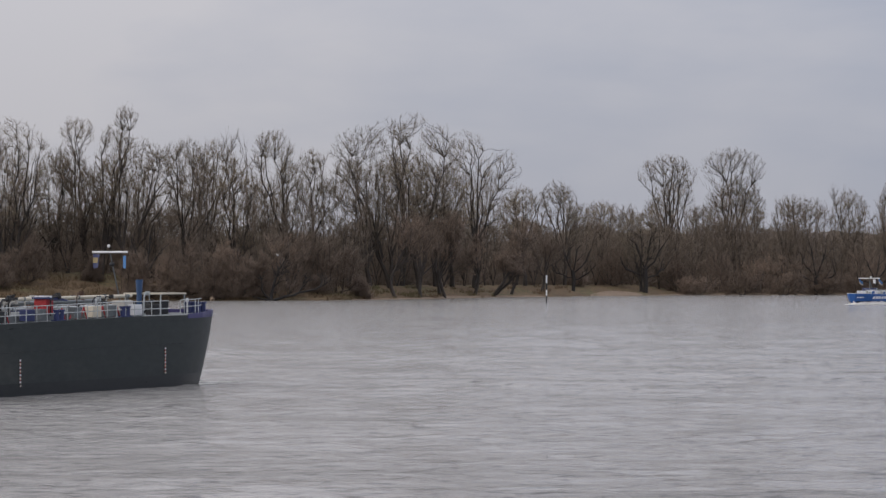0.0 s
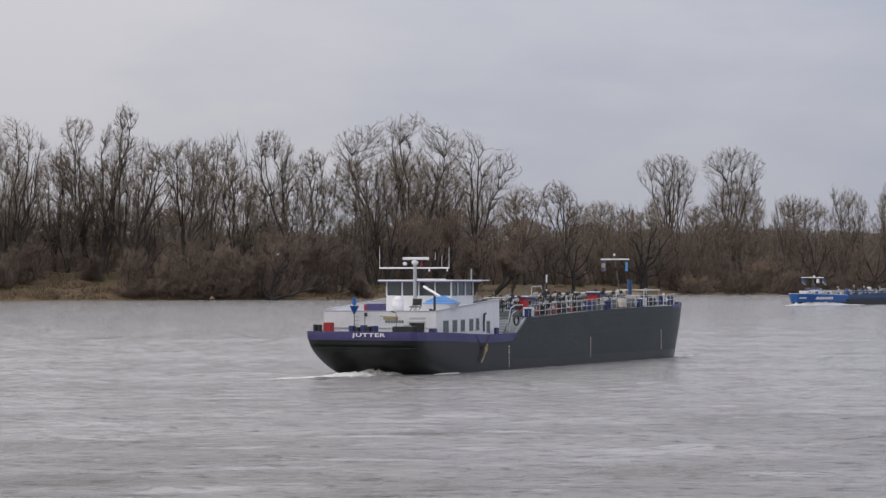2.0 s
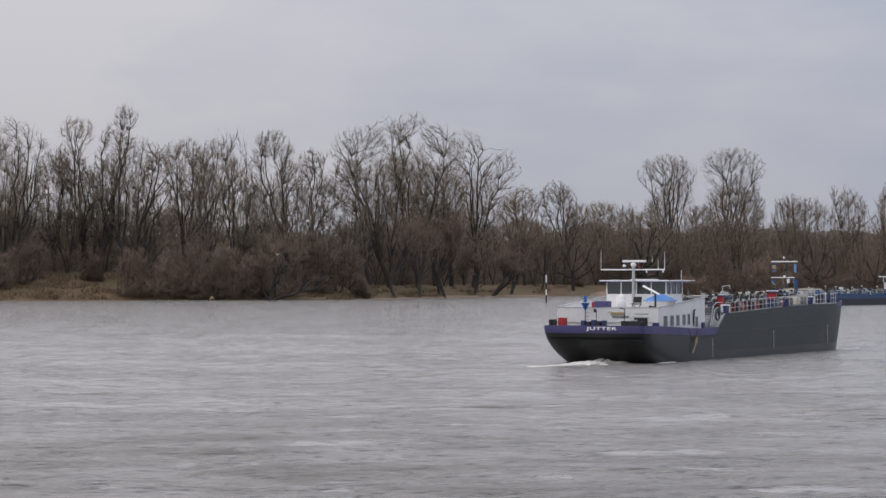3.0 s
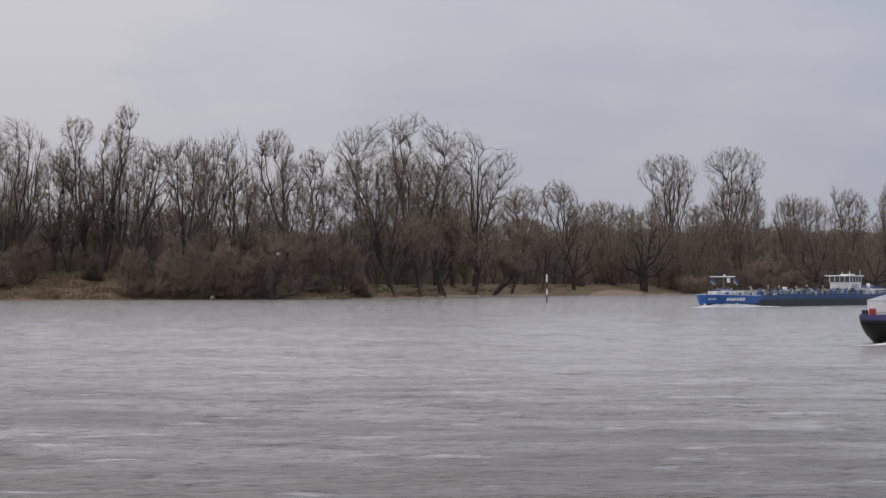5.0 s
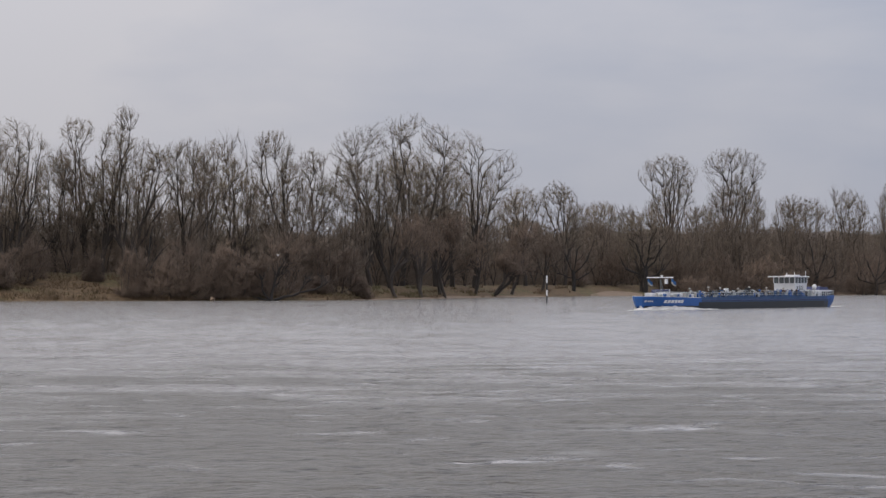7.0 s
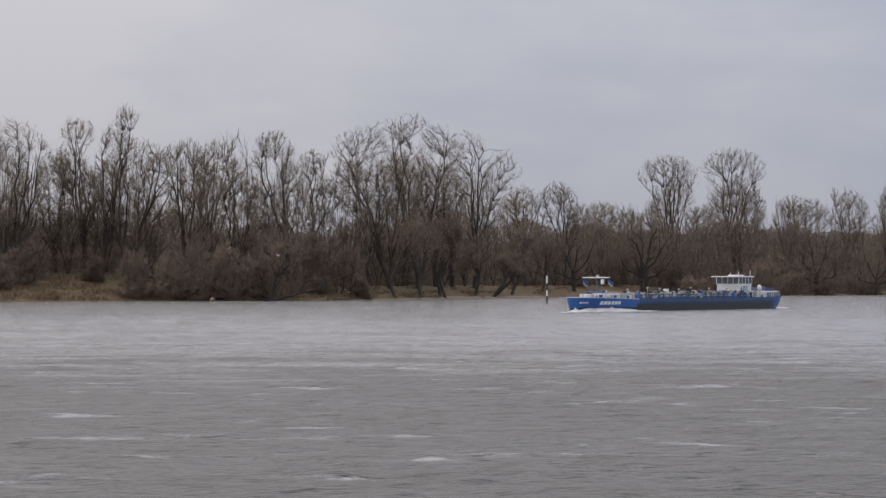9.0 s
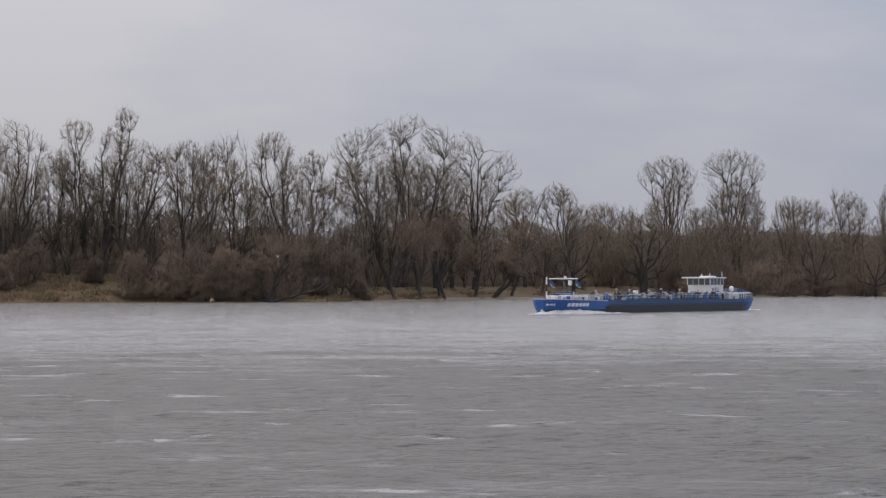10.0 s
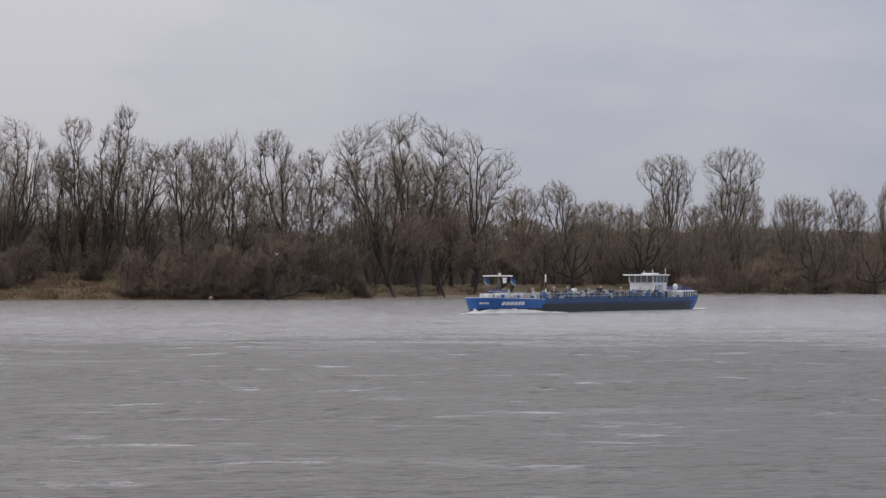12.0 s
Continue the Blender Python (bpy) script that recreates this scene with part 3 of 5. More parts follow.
SHRUBS = [
    (-93.8, 950, [(0.0, 13.9, 14.6, 13.3)]),
    (-111.5, 949, [(0.8, 12.3, 6.9, 10.1)]),
    (-60.2, 963, [(1.0, 16.5, 12.3, 13.5)]),
    (-74.9, 954, [(0.0, 13.3, 8.1, 11.2)]),
    (-127.7, 969, [(0.0, 10.3, 3.7, 5.4)]),
    (-150.0, 947, [(1.0, 16.3, 8.1, 11.1)]),
    (-38.9, 993, [(0.0, 12.5, 9.5, 9.5)]),
    (-31.1, 1000, [(0.0, 5.1, 3.4, 3.4)]),
    (-0.9, 1084, [(0.0, 16.5, 10.4, 13.8)]),
    (22.5, 1161, [(7.4, 11.0, 9.4, 8.9)]),
    (13.6, 1139, [(-1.2, 13.4, 8.5, 12.1)]),
    (30.4, 1182, [(6.3, 16.1, 10.1, 11.3)]),
    (64.9, 1251, [(0.5, 11.4, 5.3, 10.1)]),
    (186.2, 1355, [(0.0, 14.6, 14.4, 12.1)]),
    (120.3, 1359, [(1.4, 11.8, 11.6, 10.1)]),
    (220.9, 1373, [(0.0, 13.3, 13.2, 11.1)]),
    (164.3, 1364, [(0.0, 13.2, 13.1, 11.0)]),
    (141.1, 1364, [(0.0, 12.4, 11.6, 11.0)]),
    (45.8, 1224, [(1.3, 13.9, 10.4, 11.7)]),
    (85.0, 1328, [(0.0, 17.3, 11.3, 11.3)]),
    (-19.0, 1065, [(-2.3, 16.3, 11.3, 11.3)]),
    (-47.5, 997, [(0.0, 16.8, 8.5, 12.7)]),
    (-8.7, 1054, [(1.1, 17.4, 7.8, 10.1)]),
    (0.7, 1080, [(0.7, 16.5, 6.9, 10.3)]),
    (21.6, 1156, [(5.7, 8.6, 6.9, 6.4)]),
    (-18.4, 1031, [(3.3, 19.3, 9.9, 11.0)]),
    (173.1, 1343, [(0.0, 6.0, 10.0, 5.7)]),
    (194.6, 1353, [(0.0, 6.6, 11.5, 6.3)]),
    (216.5, 1364, [(-1.5, 6.5, 11.6, 6.4)]),
    (128.8, 1342, [(0.0, 5.4, 10.9, 4.6)]),
    (151.6, 1342, [(-1.4, 6.6, 12.0, 6.3)]),
    (-99.0, 948, [(0.0, 9.5, 9.0, 8.5)]),
    (-86.0, 948, [(0.0, 8.5, 8.5, 8.0)]),
    (-109.0, 949, [(0.0, 6.0, 5.5, 5.5)]),
    (-79.0, 951, [(0.0, 10.5, 8.0, 9.5)]),
    (-67.5, 957, [(0.0, 8.5, 6.5, 7.5)]),
    (-45.0, 985, [(0.0, 4.6, 4.6, 4.4)]),
    (-158.0, 935, [(0.0, 11.0, 8.0, 8.5)]),
]

for i, (x, y, lobes) in enumerate(TREES):
    z = ground_at(x, y)
    lobes = [(dx, h - z + (1.0 if x > -35 else 0.0), rx * (1.22 if x < -30 else 1.08), rz * 1.06) for dx, h, rx, rz in lobes]
    dx, h, rx, rz = min(lobes, key=lambda lobe: lobe[1])
    if i not in (17, 18):       # the two that stand clear have bare trunks
        lobes.append((dx * 0.7, h - rz * 0.75, rx * 0.85, rz * 0.7))
    size = sum(rx * rz for _, _, rx, rz in lobes)
    low = min(h - rz for _, h, _, rz in lobes)
    full = min(1.0, size / 330)
    meshes = tree_meshes(100 + i, lobes, fork=max(low * (0.55 + 0.25 * ((i * 7) % 5) / 4), 3.5), foot=0.75 + 0.5 * full, mains=int(5 + 5 * full), seconds=int(55 + 75 * full),
                         thirds=int(620 + 760 * full), twigs=int(3000 + 2400 * full), twig_long=1.8, crook=0.14 if x > 100 else 0.19, climb=0.62 if x > 100 else 0.30 + 0.25 * ((i * 5) % 4) / 3, stems=2 if i in (0, 4, 10, 11, 20) else 1, spread=2.6)
    place_tree("tree", meshes, pose(x, y, z), "tall bare winter tree with a branching brown crown", "tree", "trees on the far bank")

# those that are small trees with one stout trunk, and how far it leans
WILLOW_TREES = {8: -2.0, 9: 5.0, 10: 2.0, 11: 1.5, 18: 1.0, 22: -1.0, 23: -3.0, 24: 3.5, 25: -4.0}

for i, (x, y, lobes) in enumerate(SHRUBS):
    if -25 < x < 70 and i not in WILLOW_TREES:      # behind the open meadow
        y += 42
    z = ground_at(x, y)
    uneven = random.Random(900 + i)
    dx, h, rx, rz = lobes[0]
    if i in WILLOW_TREES:
        h, rz, rx = h + 4.5, rz * 1.25, rx * 1.1
    lobes = [(dx + rx * uneven.uniform(-0.55, 0.55), h - z + rz * uneven.uniform(-0.35, 0.40), rx * uneven.uniform(0.40, 0.72), rz * uneven.uniform(0.45, 0.75)) for _ in range(5)]
    if i in WILLOW_TREES:
        meshes = tree_meshes(300 + i, lobes, fork=7.5, foot=0.85, mains=6, seconds=40, thirds=220, twigs=4600, twig_long=2.4, twig_thick=0.03,
                             lean=WILLOW_TREES[i], crook=0.2, crown_material=WILLOW)
        place_tree("willow_tree", meshes, pose(x, y, z), "leafless willow tree with a stout dark leaning trunk", "tree", "willows on the river meadow")
        continue
    lobes.append((dx, h - z - rz * 0.35, rx * 0.95, rz * 0.60))
    lobes.append((dx, rz * 0.35, rx * 0.98, rz * 0.40))
    lobes.append((dx, rz * 0.20, rx * 1.12, rz * 0.24))
    meshes = tree_meshes(300 + i, lobes, fork=1.4, foot=0.30, mains=14, seconds=70, thirds=300, twigs=7200, twig_long=2.6, twig_thick=0.034, sides=3, stems=4, spread=1.6,
                         crook=0.16, crown_material=WILLOW, lowest=-2.0, climb=0.4)
    place_tree("willow_shrub", meshes, pose(x, y, z), "dense leafless red-brown willow shrub at the water", "shrub", "shrubs along the far bank")

# the wood behind: a few kinds, repeated
kinds = []
for i in range(6):
    wide = 8 + 1.3 * i
    meshes = tree_meshes(500 + i, [(0, 20 + i, wide, 9 + i), (2, 11, wide * 0.95, 9)], fork=5, foot=0.38, mains=6, seconds=24, thirds=90, twigs=1350, twig_long=3.0, twig_thick=0.05, sides=3,
                         stems=2, spread=2, crook=0.15, crown_material=FAR_TWIGS, lowest=-1.5)
    kinds.append(meshes)
wood_rng = random.Random(8)
for row, (back, step) in enumerate(((28, 11.0), (66, 11.0))):
    x = -215.0
    while x < 300 + row * 15:
        y = shore_at(x) + back + wood_rng.uniform(-9, 9) + (36 if row == 0 and -45 < x < 110 else 24 if row == 0 and x < -100 else 0)
        k = wood_rng.randrange(6)
        tall = wood_rng.uniform(0.85, 1.15) * (1.0 + 0.12 * row) * (1.2 if x > 110 else 1.06 if x > 35 else 1.28)
        m = pose(x, y, ground_at(x, y), 0, 0, wood_rng.uniform(0, 360)) @ Matrix.Diagonal((1, 1, tall, 1))
        place_tree("woodland_tree", kinds[k], m, "bare grey-brown woodland tree among dense undergrowth", "tree", "woodland behind the bank")
        x += step * wood_rng.uniform(0.7, 1.3)


def far_woods():
    """Undergrowth and stems deep in the wood, too many to tell apart."""
    rng = np.random.default_rng(77)
    n = 95000
    x = rng.uniform(-240, 340, n)
    back = rng.uniform(50, 190, n) + np.where((x > -45) & (x < 110), 16, 0)
    shore = np.array([shore_at(v) for v in x])
    lift = np.array([rise(v, b) for v, b in zip(x, back)])
    h = rng.uniform(0, 1, n) * (23 + 9 * np.clip((x - 30) / 50, 0, 1) + 3 * np.sin(x * 0.05) + 2.5 * np.sin(x * 0.17 + 1)) * (1 + 0.35 * np.exp(-((x + 5) / 38) ** 2))
    a = np.stack([x, shore + back, lift + h - 1], axis=1)
    d = rng.normal(size=(n, 3)) * np.array([0.7, 0.7, 0.5]) + np.array([0, 0, 0.55])
    b = a + d * rng.uniform(1.6, 4.6, (n, 1))
    r = rng.uniform(0.10, 0.26, n)
    none = mesh_of_bars("none", a[:1], b[:1], r[:1], r[:1] * 0.5, 3, FAR_TWIGS)
    mesh = mesh_of_spikes("far_woods", a, b, r, none, FAR_TWIGS)
    return tagged(new("far_woods", mesh), "deep grey-brown winter undergrowth behind the trees", "woodland", kind="stuff")


far_woods()


def far_ridge():
    """The closed mass of the wood far behind, its top broken by crowns."""
    places = [-420 + 3.0 * i for i in range(340)]
    rows = []
    for deep, share in ((0, 0.0), (8, 0.35), (16, 0.65), (26, 0.9), (40, 1.0), (90, 1.02)):
        row = []
        for x in places:
            rough = noise.noise((x * 0.05, 1, deep * 0.02)) * 3.2 + noise.noise((x * 0.3, 4, deep * 0.1)) * 2.2
            row.append((x, shore_at(x) + 230 + deep + noise.noise((x * 0.2, deep, 3)) * 6, 3 + (24 + 10 * min(max((x - 30) / 60, 0), 1) + rough) * share))
        rows.append(row)
    return tagged(finish("far_wood_edge", strip_between(rows), FAR_WOOD), "dense dark brown wood far behind the bank", "woodland", kind="stuff")


far_ridge()


def undergrowth():
    """Fine tangled brush under the trees."""
    rng = np.random.default_rng(58)
    n = 62000
    x = rng.uniform(-215, 300, n)
    back = rng.uniform(24, 75, n) + np.where((x > -45) & (x < 110), 36, 0) + np.where(x < -105, 15, 0)
    bush = np.array([noise.noise((v * 0.07, b * 0.05, 2)) + 0.5 * noise.noise((v * 0.2, b * 0.1, 6)) for v, b in zip(x, back)])
    tall = np.maximum(11 + 9 * bush, 3.0)
    h = rng.uniform(0, 1, n) ** 0.8 * tall
    lift = np.array([rise(v, b) for v, b in zip(x, back)])
    a = np.stack([x, np.array([shore_at(v) for v in x]) + back, lift + h], axis=1)
    d = rng.normal(size=(n, 3)) + np.array([0, 0, 0.5])
    b = a + d * rng.uniform(0.6, 1.6, (n, 1))
    r = rng.uniform(0.03, 0.08, n)
    none = mesh_of_bars("none", a[:1], b[:1], r[:1], r[:1] * 0.5, 3, WILLOW)
    mesh = mesh_of_spikes("undergrowth", a, b, r, none, WILLOW)
    return tagged(new("undergrowth", mesh), "tangled brown winter brush under the trees", "undergrowth", kind="stuff")


undergrowth()


def rough_grass():
    """Tufts of dead grass and low brush on the slope of the bank."""
    rng = np.random.default_rng(31)
    n = 16000
    x = rng.uniform(-230, 60, n)
    back = rng.uniform(0, 1, n) ** 1.3 * 46 + 1.0
    clump = np.array([noise.noise((v * 0.12, b * 0.12, 7)) for v, b in zip(x, back)])
    keep = (clump > -0.12) & ((x < -25) | (clump > 0.22))
    x, back = x[keep], back[keep]
    wob = np.array([noise.noise((v * 0.06, 1.7, 0)) * 3.0 + noise.noise((v * 0.25, 5.1, 0)) for v in x])
    a = np.stack([x, np.array([shore_at(v) for v in x]) + back + wob, np.array([rise(v, b) for v, b in zip(x, back)]) - 0.1], axis=1)
    d = rng.normal(size=a.shape) * np.array([0.5, 0.5, 0.15]) + np.array([0, 0, 1.0])
    b = a + d * rng.uniform(0.5, 2.0, (len(a), 1))
    none = mesh_of_bars("none", a[:1], b[:1], np.array([0.1]), np.array([0.05]), 3, GRASS)
    mesh = mesh_of_spikes("rough_grass", a, b, rng.uniform(0.08, 0.3, len(a)), none, TUFTS)
    return tagged(new("rough_grass", mesh), "tufts of dead brown grass on the bank", "grass", kind="stuff")


rough_grass()

# ---- the tank barge with the charcoal hull ----
def hull_rows(top, low, heights, bottom, bulge=0.35):
    """Rows of a hull's skin from its top edge to its bottom, right round from stern along one side to the bow and back.
    top and low: half outlines at the top and at the water; heights: the top edge's height along them."""
    def side(sign):
        rows = []
        for k in range(17):
            u = k / 16
            row = []
            for (xt, yt), (xl, yl), zt in zip(top, low, heights):
                if u <= 0.75:
                    v = u / 0.75
                    w = v ** (2.1 if xt < 3 else 1 + bulge)
                    row.append((xt + (xl - xt) * w, sign * (yt + (yl - yt) * w), zt * (1 - v)))
                else:
                    v = (u - 0.75) / 0.25
                    row.append((xl, sign * yl * (1 - 0.15 * v), bottom * v))
            rows.append(row)
        return rows
    star, port = side(-1), side(1)
    return [a + b[::-1][1:] for a, b in zip(star, port)]


def edge_height(x):
    """The barge's side: low round the stern, a slanting step up to the tank deck, a slow rise to the bow."""
    pts = [(-2, 3.16), (3, 3.06), (11.5, 2.74), (16.95, 2.80), (18.95, 3.94), (31.5, 4.34), (42.4, 4.58), (50.5, 4.62), (58, 4.72)]
    for (x0, z0), (x1, z1) in zip(pts, pts[1:]):
        if x <= x1:
            return z0 + (z1 - z0) * (x - x0) / (x1 - x0)
    return pts[-1][1]


TOP = [(-1.15, 0), (-1.15, 1.5), (-1.12, 3.2), (-1.0, 4.2), (-0.55, 4.5), (0.7, 4.54), (2.4, 4.52), (5, 4.5), (8, 4.5), (10, 4.5), (12, 4.5), (14, 4.5),
       (16.9, 4.5), (17.6, 4.5), (18.3, 4.5), (18.95, 4.5), (24, 4.5), (31, 4.5), (38, 4.5), (44, 4.5), (48, 4.5), (50.5, 4.48), (52.6, 4.3), (54.5, 3.85), (55.9, 3.1), (56.8, 1.9), (57.2, 0)]
LOW = [(1.9, 0), (1.9, 1.3), (2.0, 2.5), (2.3, 3.4), (3.0, 3.9), (4.2, 4.2), (5.6, 4.38), (7.4, 4.46), (9.5, 4.5), (11, 4.5), (12.5, 4.5), (14, 4.5),
       (16.9, 4.5), (17.6, 4.5), (18.3, 4.5), (18.95, 4.5), (24, 4.5), (31, 4.5), (38, 4.5), (44, 4.5), (47.5, 4.48), (49.6, 4.38), (51.6, 4.1), (53.2, 3.6), (54.5, 2.9), (55.3, 1.7), (55.6, 0)]


def half_band(sign, z_hi, z_lo, out, x0, x1):
    """The belt on one side: from z_hi(x) down to z_lo(x), thick by out."""
    rows = []
    for k in range(13):
        row = []
        for (xt, yt), (xl, yl) in zip(TOP, LOW):
            if x0 <= xt <= x1:
                zt = edge_height(xt)
                z = z_hi(xt) + (z_lo(xt) - z_hi(xt)) * k / 12
                v = max(0.0, (zt - z) / zt)
                w = v ** (2.1 if xt < 3 else 1.35)
                row.append((xt + (xl - xt) * w - (out if xt < 0.5 else 0), sign * (yt + (yl - yt) * w + (out if yt > 0 and xt > -0.2 else 0)), z))
        rows.append(row)
    return rows


def railing(parent, points, height, spacing=1.5, rails=(1.0, 0.55), r=0.029, label="grey tubular railing"):
    """Posts and rails along a line of points; every post and rail is a part of the railing."""
    rail_ob = None
    for share in rails:
        bars = bent([(x, y, z + height * share) for x, y, z in points], r, 6)
        if rail_ob is None:
            rail_ob = part("railing", bars, STEEL, parent, label)
        else:
            part("rail", bars, STEEL, rail_ob)
    post_mesh = None
    for (x0, y0, z0), (x1, y1, z1) in zip(points, points[1:]):
        n = max(1, round(math.dist((x0, y0, z0), (x1, y1, z1)) / spacing))
        for i in range(n):
            u = i / n
            p = (x0 + (x1 - x0) * u, y0 + (y1 - y0) * u, z0 + (z1 - z0) * u)
            if post_mesh is None:
                post = part("post", rod((0, 0, -0.05), (0, 0, height), r * 1.1, sides=6), STEEL, rail_ob)
                post_mesh = post.data
                post.location = p
            else:
                post = new("post", post_mesh)
                post.parent, post.location = rail_ob, p
    return rail_ob


def bollard(parent, x, y, z, size=1.0, material=None):
    """A twin mooring bollard on a base plate."""
    bm = box(x - 0.42 * size, x + 0.42 * size, y - 0.2 * size, y + 0.2 * size, z, z + 0.08)
    for s in (-1, 1):
        bm = rod((x + s * 0.24 * size, y, z + 0.05), (x + s * 0.24 * size, y, z + 0.55 * size), 0.14 * size, sides=10, bm=bm)
        bm = rod((x + s * 0.24 * size, y, z + 0.52 * size), (x + s * 0.24 * size, y, z + 0.6 * size), 0.19 * size, sides=10, bm=bm)
    return part("bollard", bm, material or DARK_BLUE, parent, "dark violet mooring bollard")


def charcoal_barge():
    ship = thing("tank_barge", "empty charcoal and violet tank barge with white deckhouse under way", "ship")
    heights = [edge_height(x) for x, _ in TOP]
    rows = hull_rows(TOP, LOW, heights, -1.2)
    part("hull", strip_between(rows), HULL_GREY, ship, "dark charcoal steel hull", smooth=True)
    # black lower stern plating
    for s in (-1, 1):
        bm = strip_between(half_band(s, lambda x: edge_height(x) - 0.60 if x < 11 else max(0.75, 2.14 - 0.23 * (x - 11)), lambda x: 0.0, 0.035, -2, 54.6))
        part("stern_plating", bm, HULL_BLACK, ship, "black painted stern plating and lower hull", True)
    for s in (-1, 1):
        rows = half_band(s, lambda x: edge_height(x) + 0.02, lambda x: edge_height(x) - 0.62, 0.08, -2, 17.0)
        for row in rows:        # its forward end slants with the step
            row[-1] = (row[-1][0] - 1.7 * (rows[0][-1][2] - row[-1][2]), row[-1][1], row[-1][2])
        part("rubbing_strake", thicken(strip_between(rows), 0.06), VIOLET, ship, "violet-blue painted bulwark belt")
    # decks
    bm = bmesh.new()
    ring = [(x, -y * 0.985) for x, y in TOP if x <= 17] + [(x, y * 0.985) for x, y in TOP[::-1] if x <= 17]
    bm.faces.new([bm.verts.new((x + (0.06 if x < 1 else 0), y, 2.0)) for x, y in ring])
    part("aft_deck", bm, GREY, ship, "grey aft deck")
    rows = []
    for x in (18.7, 19.5, 24, 31.5, 38, 42.4, 48, 50.5, 52.6, 54.4, 55.8, 56.6):
        half = [y for xx, y in TOP if xx <= x][-1] if x < 57 else 0
        half = half * 0.985 if x < 54 else max(half - 0.2, 0.6)
        z = edge_height(max(x, 18.95)) - 0.05
        rows.append([(x, -half, z), (x, 0, z + 0.05), (x, half, z)])
    part("tank_deck", strip_between(rows), GREY, ship, "grey painted tank deck")
    part("deck_step", prism([(16.5, 1.95), (19.0, 1.95), (19.0, 3.9), (18.8, 3.9), (16.5, 2.3)], -4.42, 4.42), GREY, ship, "grey sloping deck step")
    # plate seams along the side
    for s in (-1, 1):
        for share, x0 in ((0.93, 19.0), (0.60, 17.5)):
            places = [x0 + (50.0 - x0) * i / 20 for i in range(21)]
            bm = strip_between([[(x, s * 4.507, edge_height(max(x, 18.95)) * share + d) for x in places] for d in (-0.02, 0.02)])
            part("plate_seam", thicken(bm, 0.012), HULL_BLACK, ship)
    # bow bulwark
    bow = []
    for k in range(2):
        row = []
        for sign in (-1, 1):
            half = [(x + 0.03, sign * (y + 0.03 * (y > 0)), (edge_height(x) - 0.22) if k == 0 else edge_height(x) + 0.05 + 0.18 * min(1, max(0, (x - 51) / 3.5)))
                    for x, y in TOP if x >= 50.5]
            row += half if sign < 0 else half[::-1][1:]
        bow.append(row)
    part("bow_bulwark", thicken(strip_between(bow), 0.05), VIOLET, ship, "violet bow bulwark")

    # ---- deckhouse: walls with slanting top, windows set into them
    def coaming(x):
        return 4.50 + (x - 1.5) * 0.070
    plan = [(1.65, 4.12), (3.3, -4.12), (13.6, -4.12), (13.6, 4.12)]
    bm = bmesh.new()
    low_ring = [bm.verts.new((x, y, 1.95)) for x, y in plan]
    high_ring = [bm.verts.new((x, y, 4.45)) for x, y in plan]
    bm.faces.new(low_ring)
    bm.faces.new(high_ring)
    for a in range(4):
        b = (a + 1) % 4
        bm.faces.new((low_ring[a], low_ring[b], high_ring[b], high_ring[a]))
    house = part("deckhouse", bm, WHITE, ship, "white painted steel deckhouse")
    wings = {}
    for s in (-1, 1):
        x0 = 3.28 if s < 0 else 1.6
        lift = 0.0 if s < 0 else 0.25
        outline = [(x0, 1.95), (14.15, 1.95), (14.15, coaming(14.15) + lift), (x0, coaming(x0) + lift * 0.6)]
        wings[s] = part("side_wall", prism(outline, s * 4.10, s * 4.22), WHITE, ship, "white side wall with rising top edge")
        part("coaming_cap", prism([(x0 - 0.05, coaming(x0) + lift * 0.6), (14.2, coaming(14.15) + lift), (14.2, coaming(14.15) + lift + 0.06), (x0 - 0.05, coaming(x0) + lift * 0.6 + 0.06)], s * 4.06, s * 4.27), STEEL, wings[s])
        for x0, x1, z0, z1 in ((4.28, 5.12, 3.05, 3.88), (5.85, 6.6, 3.06, 3.9), (7.26, 7.93, 3.08, 3.92), (8.76, 9.4, 3.1, 3.95), (9.92, 10.46, 3.13, 3.99), (11.84, 12.4, 2.9, 3.75)):
            win = part("window", box(x0 - 0.06, x1 + 0.06, s * 4.20, s * 4.24, z0 - 0.06, z1 + 0.06), STEEL, wings[s], "grey window frame")
            part("pane", box(x0, x1, s * 4.235, s * 4.255, z0, z1), GLASS, win, "dark window pane")
        part("house_foot", box(13.55, 14.1, s * 3.2, s * 4.15, 1.95, 4.4), WHITE, wings[s])
    aft = part("aft_wall", box(1.5, 1.64, -4.2, 4.22, 1.95, 4.58), WHITE, ship, "white aft wall of the deckhouse")
    part("wall_band", box(1.47, 1.52, -4.2, 4.2, 3.32, 3.40), STEEL, aft)
    door = part("door", box(1.44, 1.51, -3.3, -2.2, 2.0, 3.75, 0.02), DARK, aft, "dark open doorway in the aft wall")
    part("door_frame", box(1.42, 1.51, -3.38, -2.1, 3.76, 3.86), STEEL, door)
    part("cabinet", box(2.4, 2.9, -4.40, -3.95, 2.6, 3.35, 0.02), DARK_BLUE, ship, "dark blue locker")
    for z in (3.3, 3.6, 3.9, 4.2):
        part("rung", rod((1.46, 1.55, z), (1.46, 1.95, z), 0.02, sides=6), STEEL, aft)
    # faded emblem and lettering as plain bars
    em = part("emblem", box(1.45, 1.51, -1.35, -0.25, 3.99, 4.22, 0.02), YELLOW, aft, "faded yellow oval emblem")
    em2 = part("lettering", box(1.47, 1.51, -0.5, 0.0, 4.20, 4.28), PALE_GREY, aft, "unreadable faded lettering")
